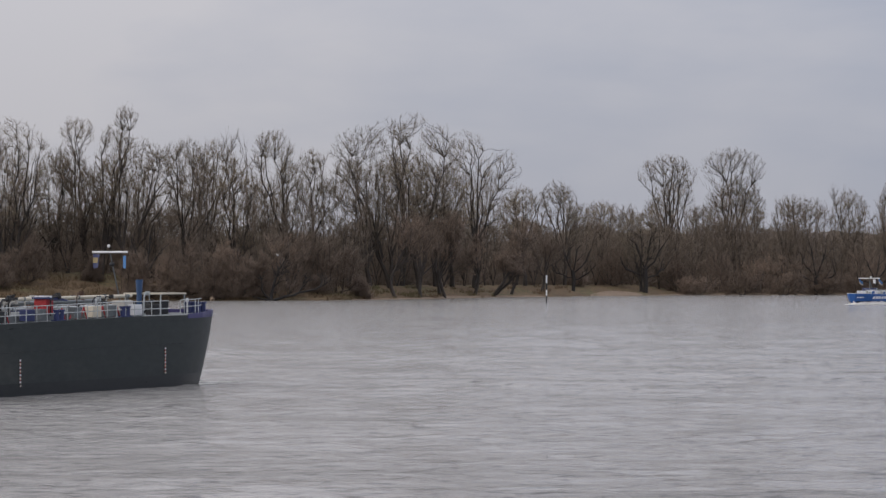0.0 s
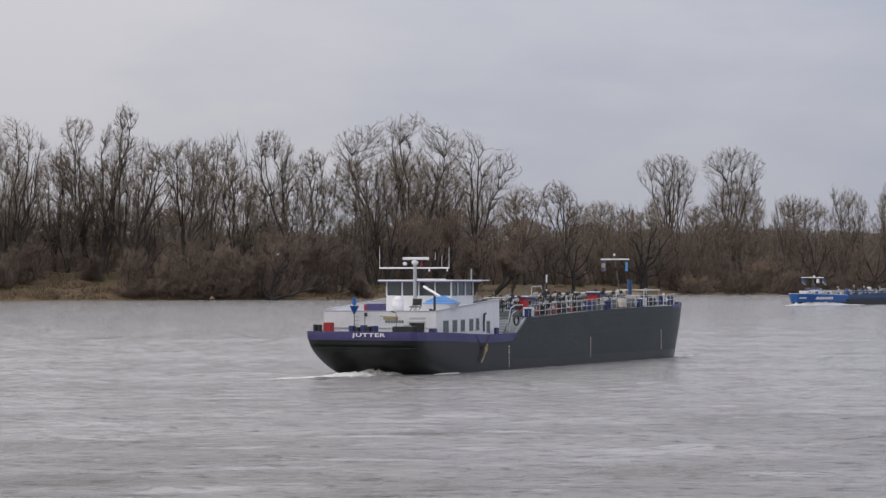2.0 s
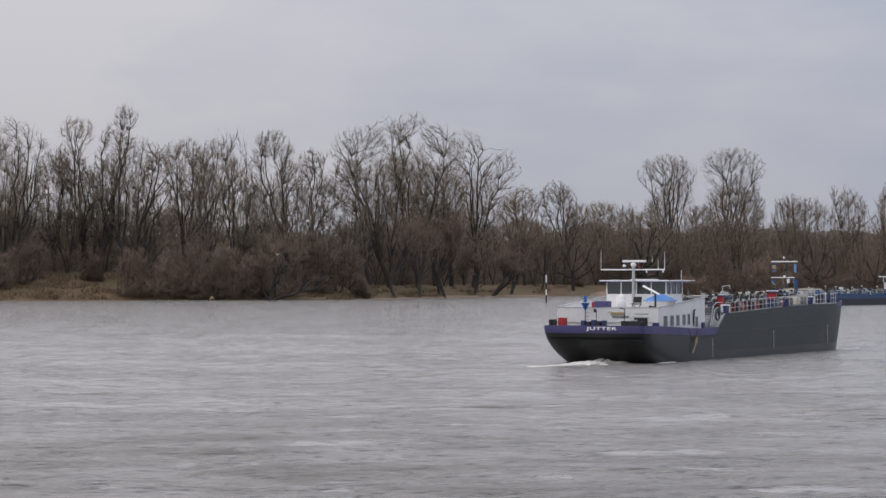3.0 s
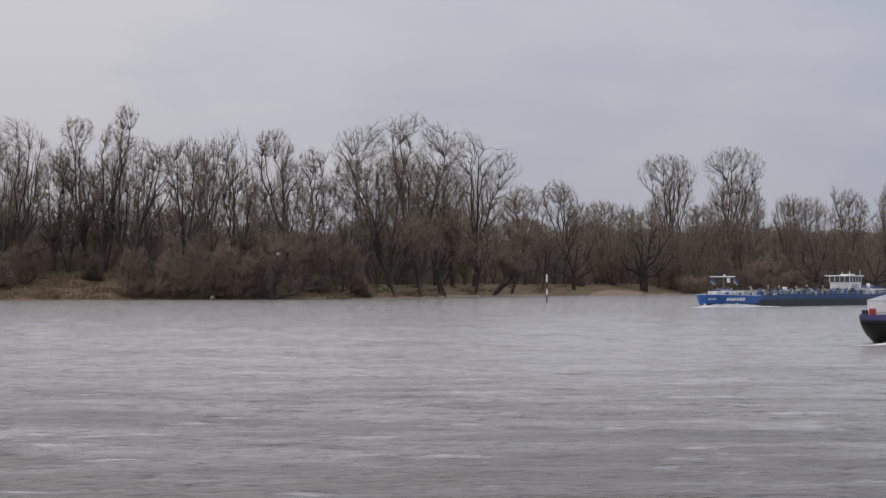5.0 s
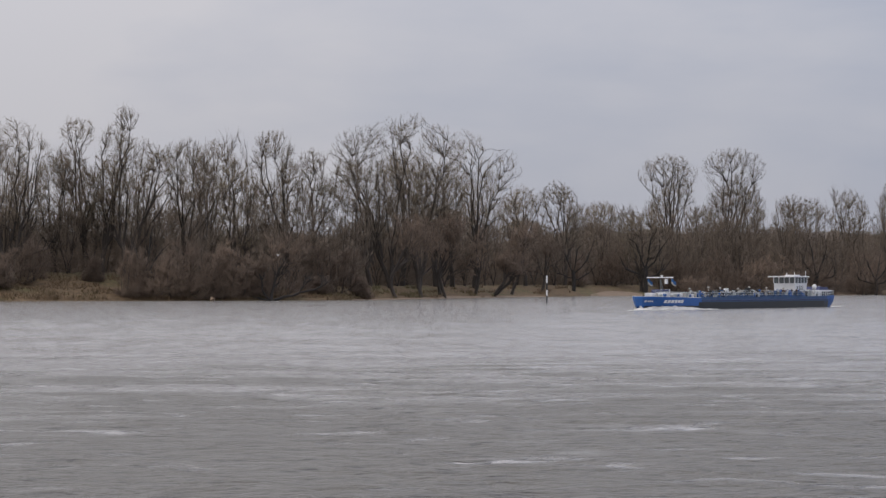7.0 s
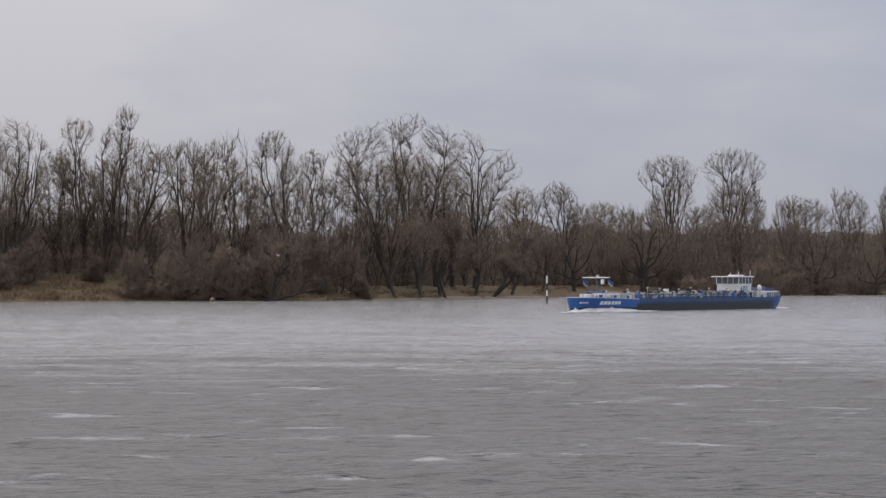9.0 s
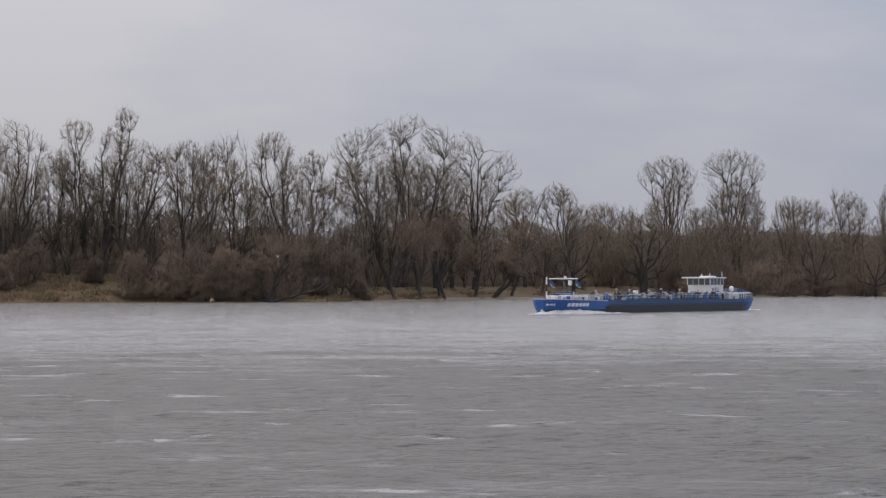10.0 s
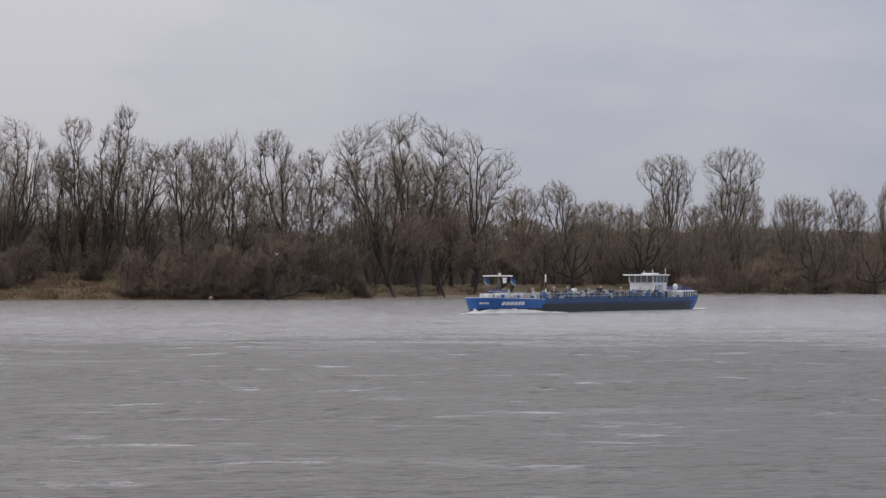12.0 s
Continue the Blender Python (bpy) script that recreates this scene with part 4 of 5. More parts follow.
    for i in range(7):
        part("letter_bar", box(1.47, 1.51, -1.75 + i * 0.20, -1.60 + i * 0.20, 3.74, 3.93), GREY, aft)
    for i in range(8):
        part("number_bar", box(1.47, 1.51, -3.35 + i * 0.15, -3.26 + i * 0.15, 4.02, 4.16), STEEL, aft)
    part("wall_lamp", rod((1.4, 0.95, 4.36), (1.4, 1.1, 4.36), 0.14, sides=12), DARK, aft)
    # roof deck things
    part("roof_coaming", box(1.48, 1.66, -4.25, 4.25, 4.56, 4.64), STEEL, aft)
    for ob in (aft, *aft.children_recursive):       # the wall stands askew
        for v in ob.data.vertices:
            v.co.x += (4.2 - v.co.y) * 0.2
    # wheelhouse
    wh = part("wheelhouse", box(8.7, 12.6, -2.75, 2.75, 4.45, 5.72, 0.03), WHITE, ship, "white wheelhouse with large windows")
    part("wheelhouse_glazing", box(8.78, 12.52, -2.68, 2.68, 5.70, 6.76), GLASS, wh, "dark tinted wheelhouse windows")
    for y in (-2.72, -1.38, 0.0, 1.4, 2.72):
        part("mullion", box(8.70, 8.80, y - 0.05, y + 0.05, 5.70, 6.76), WHITE, wh)
        part("mullion", box(12.50, 12.60, y - 0.05, y + 0.05, 5.70, 6.76), WHITE, wh)
    for s in (-1, 1):
        for x in (9.9, 11.2):
            part("mullion", box(x - 0.05, x + 0.05, s * 2.64, s * 2.75, 5.70, 6.76), WHITE, wh)
    roof = part("wheelhouse_roof", box(8.15, 13.3, -3.18, 3.18, 6.78, 6.92, 0.03), WHITE, ship, "flat white wheelhouse roof")
    part("roof_fascia", box(8.11, 13.34, -3.22, 3.22, 6.72, 6.80), VIOLET, roof, "violet roof edge")
    part("sun_visor", box(13.2, 15.0, -3.0, 3.0, 6.84, 6.91), WHITE, roof)
    part("roof_hatch", box(9.6, 11.6, -0.9, 0.9, 6.92, 7.0, 0.03), WHITE, roof)
    part("roof_aerial", rod((11.9, -2.9, 6.8), (11.9, -2.9, 7.75), 0.025, sides=6), WHITE, roof)
    # mast with radar
    mast = part("mast", rod((8.1, 0, 4.45), (8.1, 0, 8.15), 0.15, 0.12, 12), STEEL, ship, "grey steel mast")
    part("mast_crossbar", rod((8.1, -2.85, 7.80), (8.1, 3.0, 7.80), 0.06, sides=8), WHITE, mast, "white crossbar")
    part("radar_motor", ball((8.1, 0, 8.22), (0.26, 0.26, 0.2)), WHITE, mast)
    part("radar_bar", box(7.98, 8.22, -1.15, 1.0, 8.42, 8.62, 0.05), WHITE, mast, "white rotating radar bar")
    part("small_radar", ball((8.1, 0.85, 8.13), (0.16, 0.16, 0.14)), WHITE, mast)
    for y, z0, z1 in ((3.0, 7.75, 9.5), (-2.85, 7.75, 9.35), (-2.25, 7.8, 8.75), (-1.7, 8.4, 9.0)):
        part("aerial", rod((8.1, y, z0), (8.1, y, z1), 0.03, 0.015, 6), WHITE, mast)
    for y in (-2.7, -1.2, 0.45, 2.85):
        part("mast_lamp", rod((8.1, y, 7.55), (8.1, y, 7.75), 0.07, sides=8), DARK if y > 0 else WHITE, mast)
    part("red_lamp", rod((8.1, -0.55, 7.9), (8.1, -0.55, 8.15), 0.09, sides=8), RED, mast)
    # satellite dome, plastic chest, chair, crane, dinghy
    dome = rod((5.4, 0.05, 4.5), (5.4, 0.05, 5.35), 0.40, 0.42, 16)
    part("satellite_dome", ball((5.4, 0.05, 5.33), (0.42, 0.42, 0.38), dome, 14), WHITE, ship, "white satellite dome", True)
    part("storage_chest", box(3.2, 4.0, 0.35, 1.6, 4.50, 5.15, 0.05), VIOLET, ship, "violet plastic storage chest")
    part("red_canister", rod((3.6, 1.85, 4.4), (3.6, 1.85, 5.1), 0.13, sides=10), RED, ship, "red canister")
    chair = box(5.6, 6.2, -1.45, -0.75, 4.85, 4.93)
    chair = bent([(6.3, -1.45, 5.5), (6.2, -1.45, 4.9), (5.6, -1.45, 4.5)], 0.03, 6, chair)
    chair = bent([(6.3, -0.75, 5.5), (6.2, -0.75, 4.9), (5.6, -0.75, 4.5)], 0.03, 6, chair)
    part("folding_chair", box(6.2, 6.32, -1.45, -0.75, 5.0, 5.5, 0.02, chair), DARK, ship, "dark folding deck chair")
    crane = rod((6.6, -1.5, 6.40), (5.2, -3.5, 5.70), 0.10, 0.08, 8)
    part("davit_boom", crane, WHITE, ship, "white davit boom")
    part("davit_post", rod((4.4, -3.45, 4.45), (4.4, -3.45, 5.75), 0.09, sides=10), DARK, ship)
    dinghy(ship)
    # aft deck fittings
    cone = rod((1.2, 1.55, 4.35), (1.2, 1.55, 5.0), 0.02, 0.36, 14)
    signal = part("signal_cone", cone, BLUE, ship, "blue day signal cone on a pole")
    part("signal_pole", rod((1.2, 1.55, 2.0), (1.2, 1.55, 5.6), 0.03, sides=6), DARK, signal)
    part("signal_top", box(1.12, 1.28, 1.42, 1.68, 5.05, 5.60, 0.03), BLUE, signal)
    part("red_locker", box(0.3, 0.9, 3.05, 3.65, 2.0, 3.78, 0.03), RED, ship, "red fire hose locker")
    for y in (3.95, 4.32):
        part("stern_bollard", rod((0.35, y, 2.0), (0.35, y, 3.62), 0.18, sides=12), DARK, ship, "dark stern bollard")
    for i, (x, y, z1) in enumerate(((1.0, 1.6, 3.35), (1.1, 1.2, 3.25), (1.2, 0.75, 3.4), (1.1, 0.3, 3.3), (1.3, -0.1, 3.35))):
        part("deck_clutter", box(x - 0.25, x + 0.25, y - 0.18, y + 0.2, 2.0, z1 + 0.2, 0.06), DARK if i % 2 else DARK_BLUE, ship, "dark covered deck gear")
    part("flag_staff", rod((0.2, 0.15, 2.0), (0.2, 0.15, 4.45), 0.03, sides=6), DARK, ship)
    part("davit_frame", bent([(0.4, -2.3, 2.0), (0.4, -2.3, 4.5), (0.7, -1.7, 4.6), (1.2, -1.7, 4.6)], 0.03, 6), DARK, ship, "thin dark davit")
    part("chest", box(0.55, 1.2, -3.6, -1.9, 2.0, 3.52, 0.04), DARK, ship, "long black deck chest")
    part("vent_head", rod((1.2, -2.8, 3.3), (1.2, -2.8, 3.62), 0.28, sides=12), STEEL, ship)
    # name across the stern
    writing("JUTTER", 0.37, 0.012, pose(-1.37, -0.98, 2.80) @ Matrix(((0, 0, -1, 0), (-1, 0, 0, 0), (0, 1, 0, 0), (0, 0, 0, 1))), ship, WHITE, "name_lettering", "white ship's name", 2.72)
    part("stern_port", ball((0.35, 1.0, 1.5), (0.2, 0.2, 0.2)), DARK, ship)
    for y in (4.18, -4.2):
        part("stern_lamp", ball((0.75 if y > 0 else 2.3, y + (0.05 if y > 0 else -0.12), 2.2), (0.1, 0.1, 0.1)), STEEL, ship)
    # hanging rope with a yellow fender on the side, black hose on the wall
    rope = bent([(9.2, -4.58, 2.75), (9.9, -4.62, 2.0), (10.5, -4.64, 1.6), (11.0, -4.62, 2.2), (11.6, -4.58, 2.8)], 0.018, 6)
    part("rope", rope, RUST, ship, "dark hanging rope")
    fender = bent([(10.9, -4.72, 2.05), (10.6, -4.74, 1.65), (10.3, -4.72, 1.1), (9.9, -4.70, 0.7)], 0.06, 8)
    part("yellow_fender", ball((10.65, -4.74, 1.65), (0.15, 0.12, 0.24), fender, 8), YELLOW, ship, "worn yellow rope fender")
    part("exhaust_hose", bent([(11.6, -4.28, 4.36), (11.2, -4.34, 4.3), (11.1, -4.34, 3.6), (11.1, -4.36, 3.0)], 0.075, 8), DARK, ship, "black hanging hose")
    part("side_locker", box(13.2, 13.7, -4.42, -4.24, 2.5, 3.25, 0.02), DARK_BLUE, ship, "dark blue locker")
    # stairs up to the tank deck
    stairs = None
    for i in range(9):
        stairs = box(14.9 + i * 0.24, 15.2 + i * 0.24, -3.8, -2.3, 2.15 + i * 0.2, 2.2 + i * 0.2, bm=stairs)
    st = part("stairs", stairs, STEEL, ship, "grey steel stairs to the tank deck")
    part("stringer", prism([(14.75, 2.0), (15.1, 2.0), (17.2, 3.85), (16.9, 3.95)], -3.86, -3.80), GREY, st)
    part("stringer", prism([(14.75, 2.0), (15.1, 2.0), (17.2, 3.85), (16.9, 3.95)], -2.30, -2.24), GREY, st)
    part("handrail", bent([(15.6, -4.2, 3.0), (16.2, -4.25, 4.7), (17.0, -4.28, 4.95), (18.4, -4.3, 4.95)], 0.045, 6), STEEL, st)
    part("handrail", bent([(16.0, -4.2, 2.9), (16.5, -4.25, 4.3), (17.2, -4.28, 4.5)], 0.045, 6), STEEL, st)
    part("hose_coil", bent([(17.4 + 0.45 * math.cos(a), -4.2, 3.75 + 0.35 * math.sin(a)) for a in [i * math.pi / 6 for i in range(13)]], 0.07, 6), DARK, ship, "coiled black hose")
    part("step_plate", prism([(16.3, 2.2), (19.0, 3.96), (18.7, 3.96), (16.1, 2.3)], -4.35, -4.28), STEEL, ship)

    # ---- tank deck
    for s in (-1, 1):
        railing(ship, [(x, s * 4.25, edge_height(x) - 0.05) for x in (19.6, 24, 31.5, 38, 42.4, 48.5)], 1.0, 1.05, (1.0, 0.5))
    railing(ship, [(50.2, -4.1, 4.6), (52.4, -3.9, 4.65), (54.0, -3.4, 4.7)], 1.0, 0.9, label="grey bow railing")
    railing(ship, [(50.2, 4.1, 4.6), (52.4, 3.9, 4.65), (54.0, 3.4, 4.7)], 1.0, 0.9, label="grey bow railing")
    trunk = part("cargo_trunk", prism([(20.2, 3.9), (47.5, 4.5), (47.5, 5.0), (20.2, 4.45)], -3.0, 3.0), GREY, ship, "raised grey cargo trunk")
    for x, y in ((19.6, -4.2), (36.0, -4.25), (43.4, -4.22), (55.2, -2.6), (19.6, 4.2), (36, 4.25), (43.4, 4.22), (55.2, 2.6), (56.1, -1.2)):
        bollard(ship, x, y, edge_height(max(x, 19)) - 0.02, 1.15 if x < 50 else 1.3)
    # pipes along and across
    for y, z, r, m, x0, x1 in ((-0.9, 5.72, 0.06, CREAM, 18.5, 30.5), (-0.4, 5.75, 0.11, CREAM, 33.5, 50.0), (0.6, 5.45, 0.12, GREY, 20.5, 48), (1.4, 5.40, 0.12, GREY, 20.5, 47), (-2.0, 5.2, 0.08, STEEL, 21, 47)):
        run = part("cargo_pipe", rod((x0, y, z - 0.25 + (x0 - 19) * 0.012), (x1, y, z - 0.25 + (x1 - 19) * 0.012), r, sides=10), m, ship, "cream cargo pipe along the deck")
        for i in range(int((x1 - x0) / 3)):
            x = x0 + 1.2 + 3 * i
            part("flange", rod((x, y, z - 0.25 + (x - 19) * 0.012), (x + 0.1, y, z - 0.25 + (x - 19) * 0.012), r * 1.35, sides=10), GREY, run)
    rng = random.Random(4)
    for i in range(60):
        x = rng.uniform(18.6, 31.0) if i < 42 else rng.uniform(32, 49)
        y, z = rng.uniform(-3.2, 2.6), 4.35 + (x - 19) * 0.02
        tall = rng.uniform(0.5, 0.98)
        bm = rod((x, y, z), (x, y, z + tall), 0.06, sides=8)
        bm = rod((x, y - 0.25, z + tall * 0.6), (x, y + 0.25, z + tall * 0.6), 0.11, sides=8, bm=bm)
        bm = rod((x - 0.16, y, z + tall), (x + 0.12, y, z + tall), 0.11, 0.11, 10, bm)
        part("valve", bm, (DARK, RUST, DARK, DARK, GREY, DARK_BLUE)[i % 6], ship, "deck valve with hand wheel")
    for i in range(70):      # bent branch pipes and small fittings between them
        x = rng.uniform(18.4, 34.0) if i < 50 else rng.uniform(34, 49)
        y, z = rng.uniform(-3.3, 1.5), 4.35 + (x - 19) * 0.02
        up, out = rng.uniform(0.5, 1.25), rng.uniform(0.3, 0.9)
        bm = bent([(x, y, z), (x, y, z + up * 0.8), (x + out * 0.3, y, z + up), (x + out, y, z + up)], rng.uniform(0.035, 0.07), 6)
        bm = box(x + out - 0.06, x + out + 0.10, y - 0.13, y + 0.13, z + up - 0.13, z + up + 0.13, 0.0, bm)
        part("branch_pipe", bm, (DARK, STEEL, RUST, DARK, PALE_GREY, DARK)[i % 6], ship, "bent branch pipe")
    part("hose_gantry", bent([(28.0, -0.8, 4.5), (28.0, -0.8, 6.35), (30.0, -0.8, 6.4), (30.0, -0.8, 6.1)], 0.05, 6), STEEL, ship, "grey hose gantry")
    for i in range(9):
        x = 20.5 + 3.3 * i
        part("vent_post", rod((x, 2.2, 4.5), (x, 2.2, 5.75), 0.05, sides=8), GREY, ship)
        part("vent_cap", rod((x, 2.2, 5.7), (x, 2.2, 5.95), 0.10, 0.05, 8), GREY, ship)
    for i, x in enumerate((21.5, 36.3)):
        bm = box(x, x + 0.8, -3.1, -2.2, 4.5 + 0.02 * (x - 19), 5.45 + i * 0.30, 0.05)
        cab = part("deck_cabinet", bm, RED, ship, "red deck cabinet under a blue and white cover")
        up = 5.45 + i * 0.30
        part("cover", prism([(x - 0.1, up), (x + 2.2, up - 0.15), (x + 2.2, up - 0.08), (x + 0.9, up + 0.16), (x - 0.1, up + 0.10)], -3.2, -2.1), DARK_BLUE, cab, "dark blue cover")
        for j in range(3):
            part("cover_stripe", prism([(x + 0.2 + j * 0.45, up + 0.09), (x + 0.4 + j * 0.45, up + 0.07), (x + 0.4 + j * 0.45, up + 0.2 - j * 0.06), (x + 0.2 + j * 0.45, up + 0.2 - j * 0.05)], -3.22, -2.08), WHITE, cab)
    for x, m, w in ((20.6, WHITE, 0.9), (40.2, CREAM, 1.0), (45.0, WHITE, 0.9), (38.2, GREY, 0.8), (30.2, DARK, 0.9), (34.5, GREY, 0.7), (23.4, DARK, 0.8), (47.2, DARK, 0.8), (42.0, GREY, 1.0), (27.0, DARK, 1.1), (33.2, DARK_BLUE, 0.8)):
        z = edge_height(x)
        part("deck_box", box(x, x + w, -3.9, -3.3, z + 0.05, z + 0.75, 0.04), m, ship, "painted deck box behind the railing")
    for x in (22.6, 24.0, 25.2, 26.4, 27.8, 29.4, 31.0, 36.9, 38.1, 39.3, 41.4, 43.0):
        z = edge_height(x)
        part("hose_reel", bent([(x, -3.6, z), (x + 0.35, -3.6, z + 0.7), (x + 0.7, -3.6, z)], 0.045, 6), RED, ship, "red hose bracket")
    part("bow_locker", box(44.6, 45.6, -3.4, -2.4, 4.6, 5.6, 0.05), PALE_GREY, ship, "pale striped locker at the bow")
    # forward mast with flags
    fm = part("forward_mast", rod((49.6, 0, 4.6), (48.0, 0, 8.9), 0.05, 0.035, 8), GREY, ship, "tilting forward mast")
    part("flag_yard", rod((48.05, -1.35, 8.75), (48.05, 1.35, 8.75), 0.07, sides=8), WHITE, fm, "white yard")
    part("mast_ball", ball((47.9, 0, 9.15), (0.1, 0.1, 0.12)), WHITE, fm)
    part("mast_bell", ball((48.3, 0, 7.95), (0.18, 0.18, 0.15)), DARK, fm)
    fl = part("flag", thicken(strip_between([[(48.05 - 0.10 * k * j / 4, 1.30 - 0.17 * k, 8.62 - 0.30 * j + 0.03 * math.sin(k * 2 + j)) for k in range(4)] for j in range(4)]), 0.02), DARK_BLUE, fm, "dark blue and yellow flag")
    part("flag_panel", box(47.9, 47.98, 0.86, 1.22, 8.05, 8.4), YELLOW, fl, "yellow flag panel")
    part("flag", thicken(strip_between([[(48.05 + 0.05 * k, -1.25 + 0.10 * k, 8.5 - 0.27 * j + 0.03 * math.sin(k * 2 + j)) for k in range(4)] for j in range(4)]), 0.02), TARP, fm, "pale blue flag")
    vent = rod((51.6, 0, 4.6), (51.6, 0, 6.5), 0.18, sides=12)
    part("blue_ventilator", rod((51.6, 0, 6.1), (51.6, 0, 6.95), 0.20, 0.24, 12, vent), NAVY, ship, "bright blue ventilator")
    aw = part("bow_awning", box(51.8, 55.0, -1.6, 1.4, 5.95, 6.07, 0.03), CREAM, ship, "cream awning over the bow winch")
    for x, y in ((51.9, -1.5), (54.9, -1.5), (51.9, 1.3), (54.9, 1.3)):
        part("awning_post", rod((x, y, 4.6), (x, y, 6.0), 0.05, sides=6), STEEL, aw)
    winch = rod((52.8, -1.0, 5.1), (52.8, 1.0, 5.1), 0.42, sides=14)
    winch = box(52.3, 53.3, -1.25, -1.0, 4.6, 5.5, 0.03, winch)
    part("anchor_winch", box(52.3, 53.3, 1.0, 1.25, 4.6, 5.5, 0.03, winch), DARK, ship, "dark anchor winch")
    part("bow_lantern", ball((53.8, -2.4, 5.55), (0.13, 0.13, 0.15), rod((53.8, -2.4, 4.6), (53.8, -2.4, 5.5), 0.05)), WHITE, ship)
    # draught marks: one bar for each figure
    for x, z0, z1 in ((15.3, 0.22, 1.82), (31.6, 0.56, 2.18), (47.7, 0.86, 2.54)):
        line = part("draught_mark", box(x - 0.02, x + 0.02, -4.53, -4.48, z0, z1), RED, ship, "red and white draught marks")
        for i in range(8):
            z = z0 + (z1 - z0) * i / 7.5
            part("figure_bar", box(x - 0.06, x + 0.06, -4.545, -4.50, z, z + 0.10), WHITE if i % 2 else CREAM, line)
    wash(ship, 5, [(-1.5, 0.2, 2.4, 1.3, 0.42, 80), (-5.0, 0.8, 3.5, 1.0, 0.14, 30), (1.2, -0.2, 0.8, 1.6, 0.55, 50), (-7.5, 1.2, 4, 0.9, 0.06, 22), (4.5, -4.4, 2.0, 0.3, 0.10, 20)], "white propeller wash at the stern")
    wash(ship, 6, [(55.6, -2.8, 1.0, 0.6, 0.12, 14), (53.5, -4.3, 1.2, 0.3, 0.08, 8), (56.3, -4.0, 1.2, 0.6, 0.06, 7)], "small bow wave")
    return ship


def wash(parent, seed, patches, label):
    """Foam in many small lumps: x, y, half length, half width, height, how many."""
    rng = random.Random(seed)
    bm = None
    for x, y, hl, hw, high, n in patches:
        for _ in range(n):
            u, v = rng.gauss(0, 0.5), rng.gauss(0, 0.5)
            near = max(0.25, 1 - 0.6 * math.hypot(u, v))
            one = bmesh.new()
            bmesh.ops.create_icosphere(one, subdivisions=1, radius=1.0)
            s = rng.uniform(0.15, 0.5)
            for w in one.verts:
                w.co += noise.noise_vector(w.co * 1.7 + Vector((u * 9, v * 9, seed))) * 0.35
            bmesh.ops.transform(one, matrix=Matrix.Translation((x + u * hl, y + v * hw, 0.01)) @ Matrix.Rotation(rng.uniform(-0.4, 0.4), 4, "Z") @ Matrix.Diagonal((s * rng.uniform(1.2, 3.0), s, high * near * rng.uniform(0.3, 0.9), 1)), verts=one.verts)
            bm = join(bm, one)
    ob = part("wash_foam", bm, FOAM, parent, label)
    ob["kind"] = "stuff"
    return ob


def dinghy(ship):
    """The ship's boat under a blue cover, lying across the deckhouse roof."""
    rows = []
    for k in range(4):
        v = k / 3
        row = []
        for i in range(17):
            a = i / 16 * 2 * math.pi
            c, s = math.cos(a), math.sin(a)
            half_l, half_w = (1.55 - 0.35 * v, 0.68 - 0.33 * v)
            row.append((6.0 + half_w * s * (1 - 0.25 * max(c, 0) ** 3), -3.25 + half_l * c, 5.22 - 0.52 * v + 0.06 * c * c * (1 - v)))
        rows.append(row)
    boat = part("dinghy", strip_between(rows), WHITE, ship, "white dinghy on the deckhouse roof", True)
    rows = []
    for k in range(4):
        v = k / 3
        rows.append([(6.0 + 0.74 * (1 - v) ** 0.8 * math.sin(i / 16 * 2 * math.pi), -3.25 + (1.62 - 1.1 * v) * (1 - 0.6 * v * v) * math.cos(i / 16 * 2 * math.pi),
                      5.18 + 0.56 * v ** 0.9 + (0.03 * math.sin(i * 2.3) if k else -0.06)) for i in range(17)])
    part("boat_cover", strip_between(rows), TARP, boat, "blue tarpaulin boat cover")
    part("boat_chock", box(5.6, 6.4, -3.9, -3.7, 4.42, 4.75), DARK, boat)
    part("boat_chock", box(5.6, 6.4, -2.6, -2.4, 4.42, 4.75), DARK, boat)


charcoal = charcoal_barge()


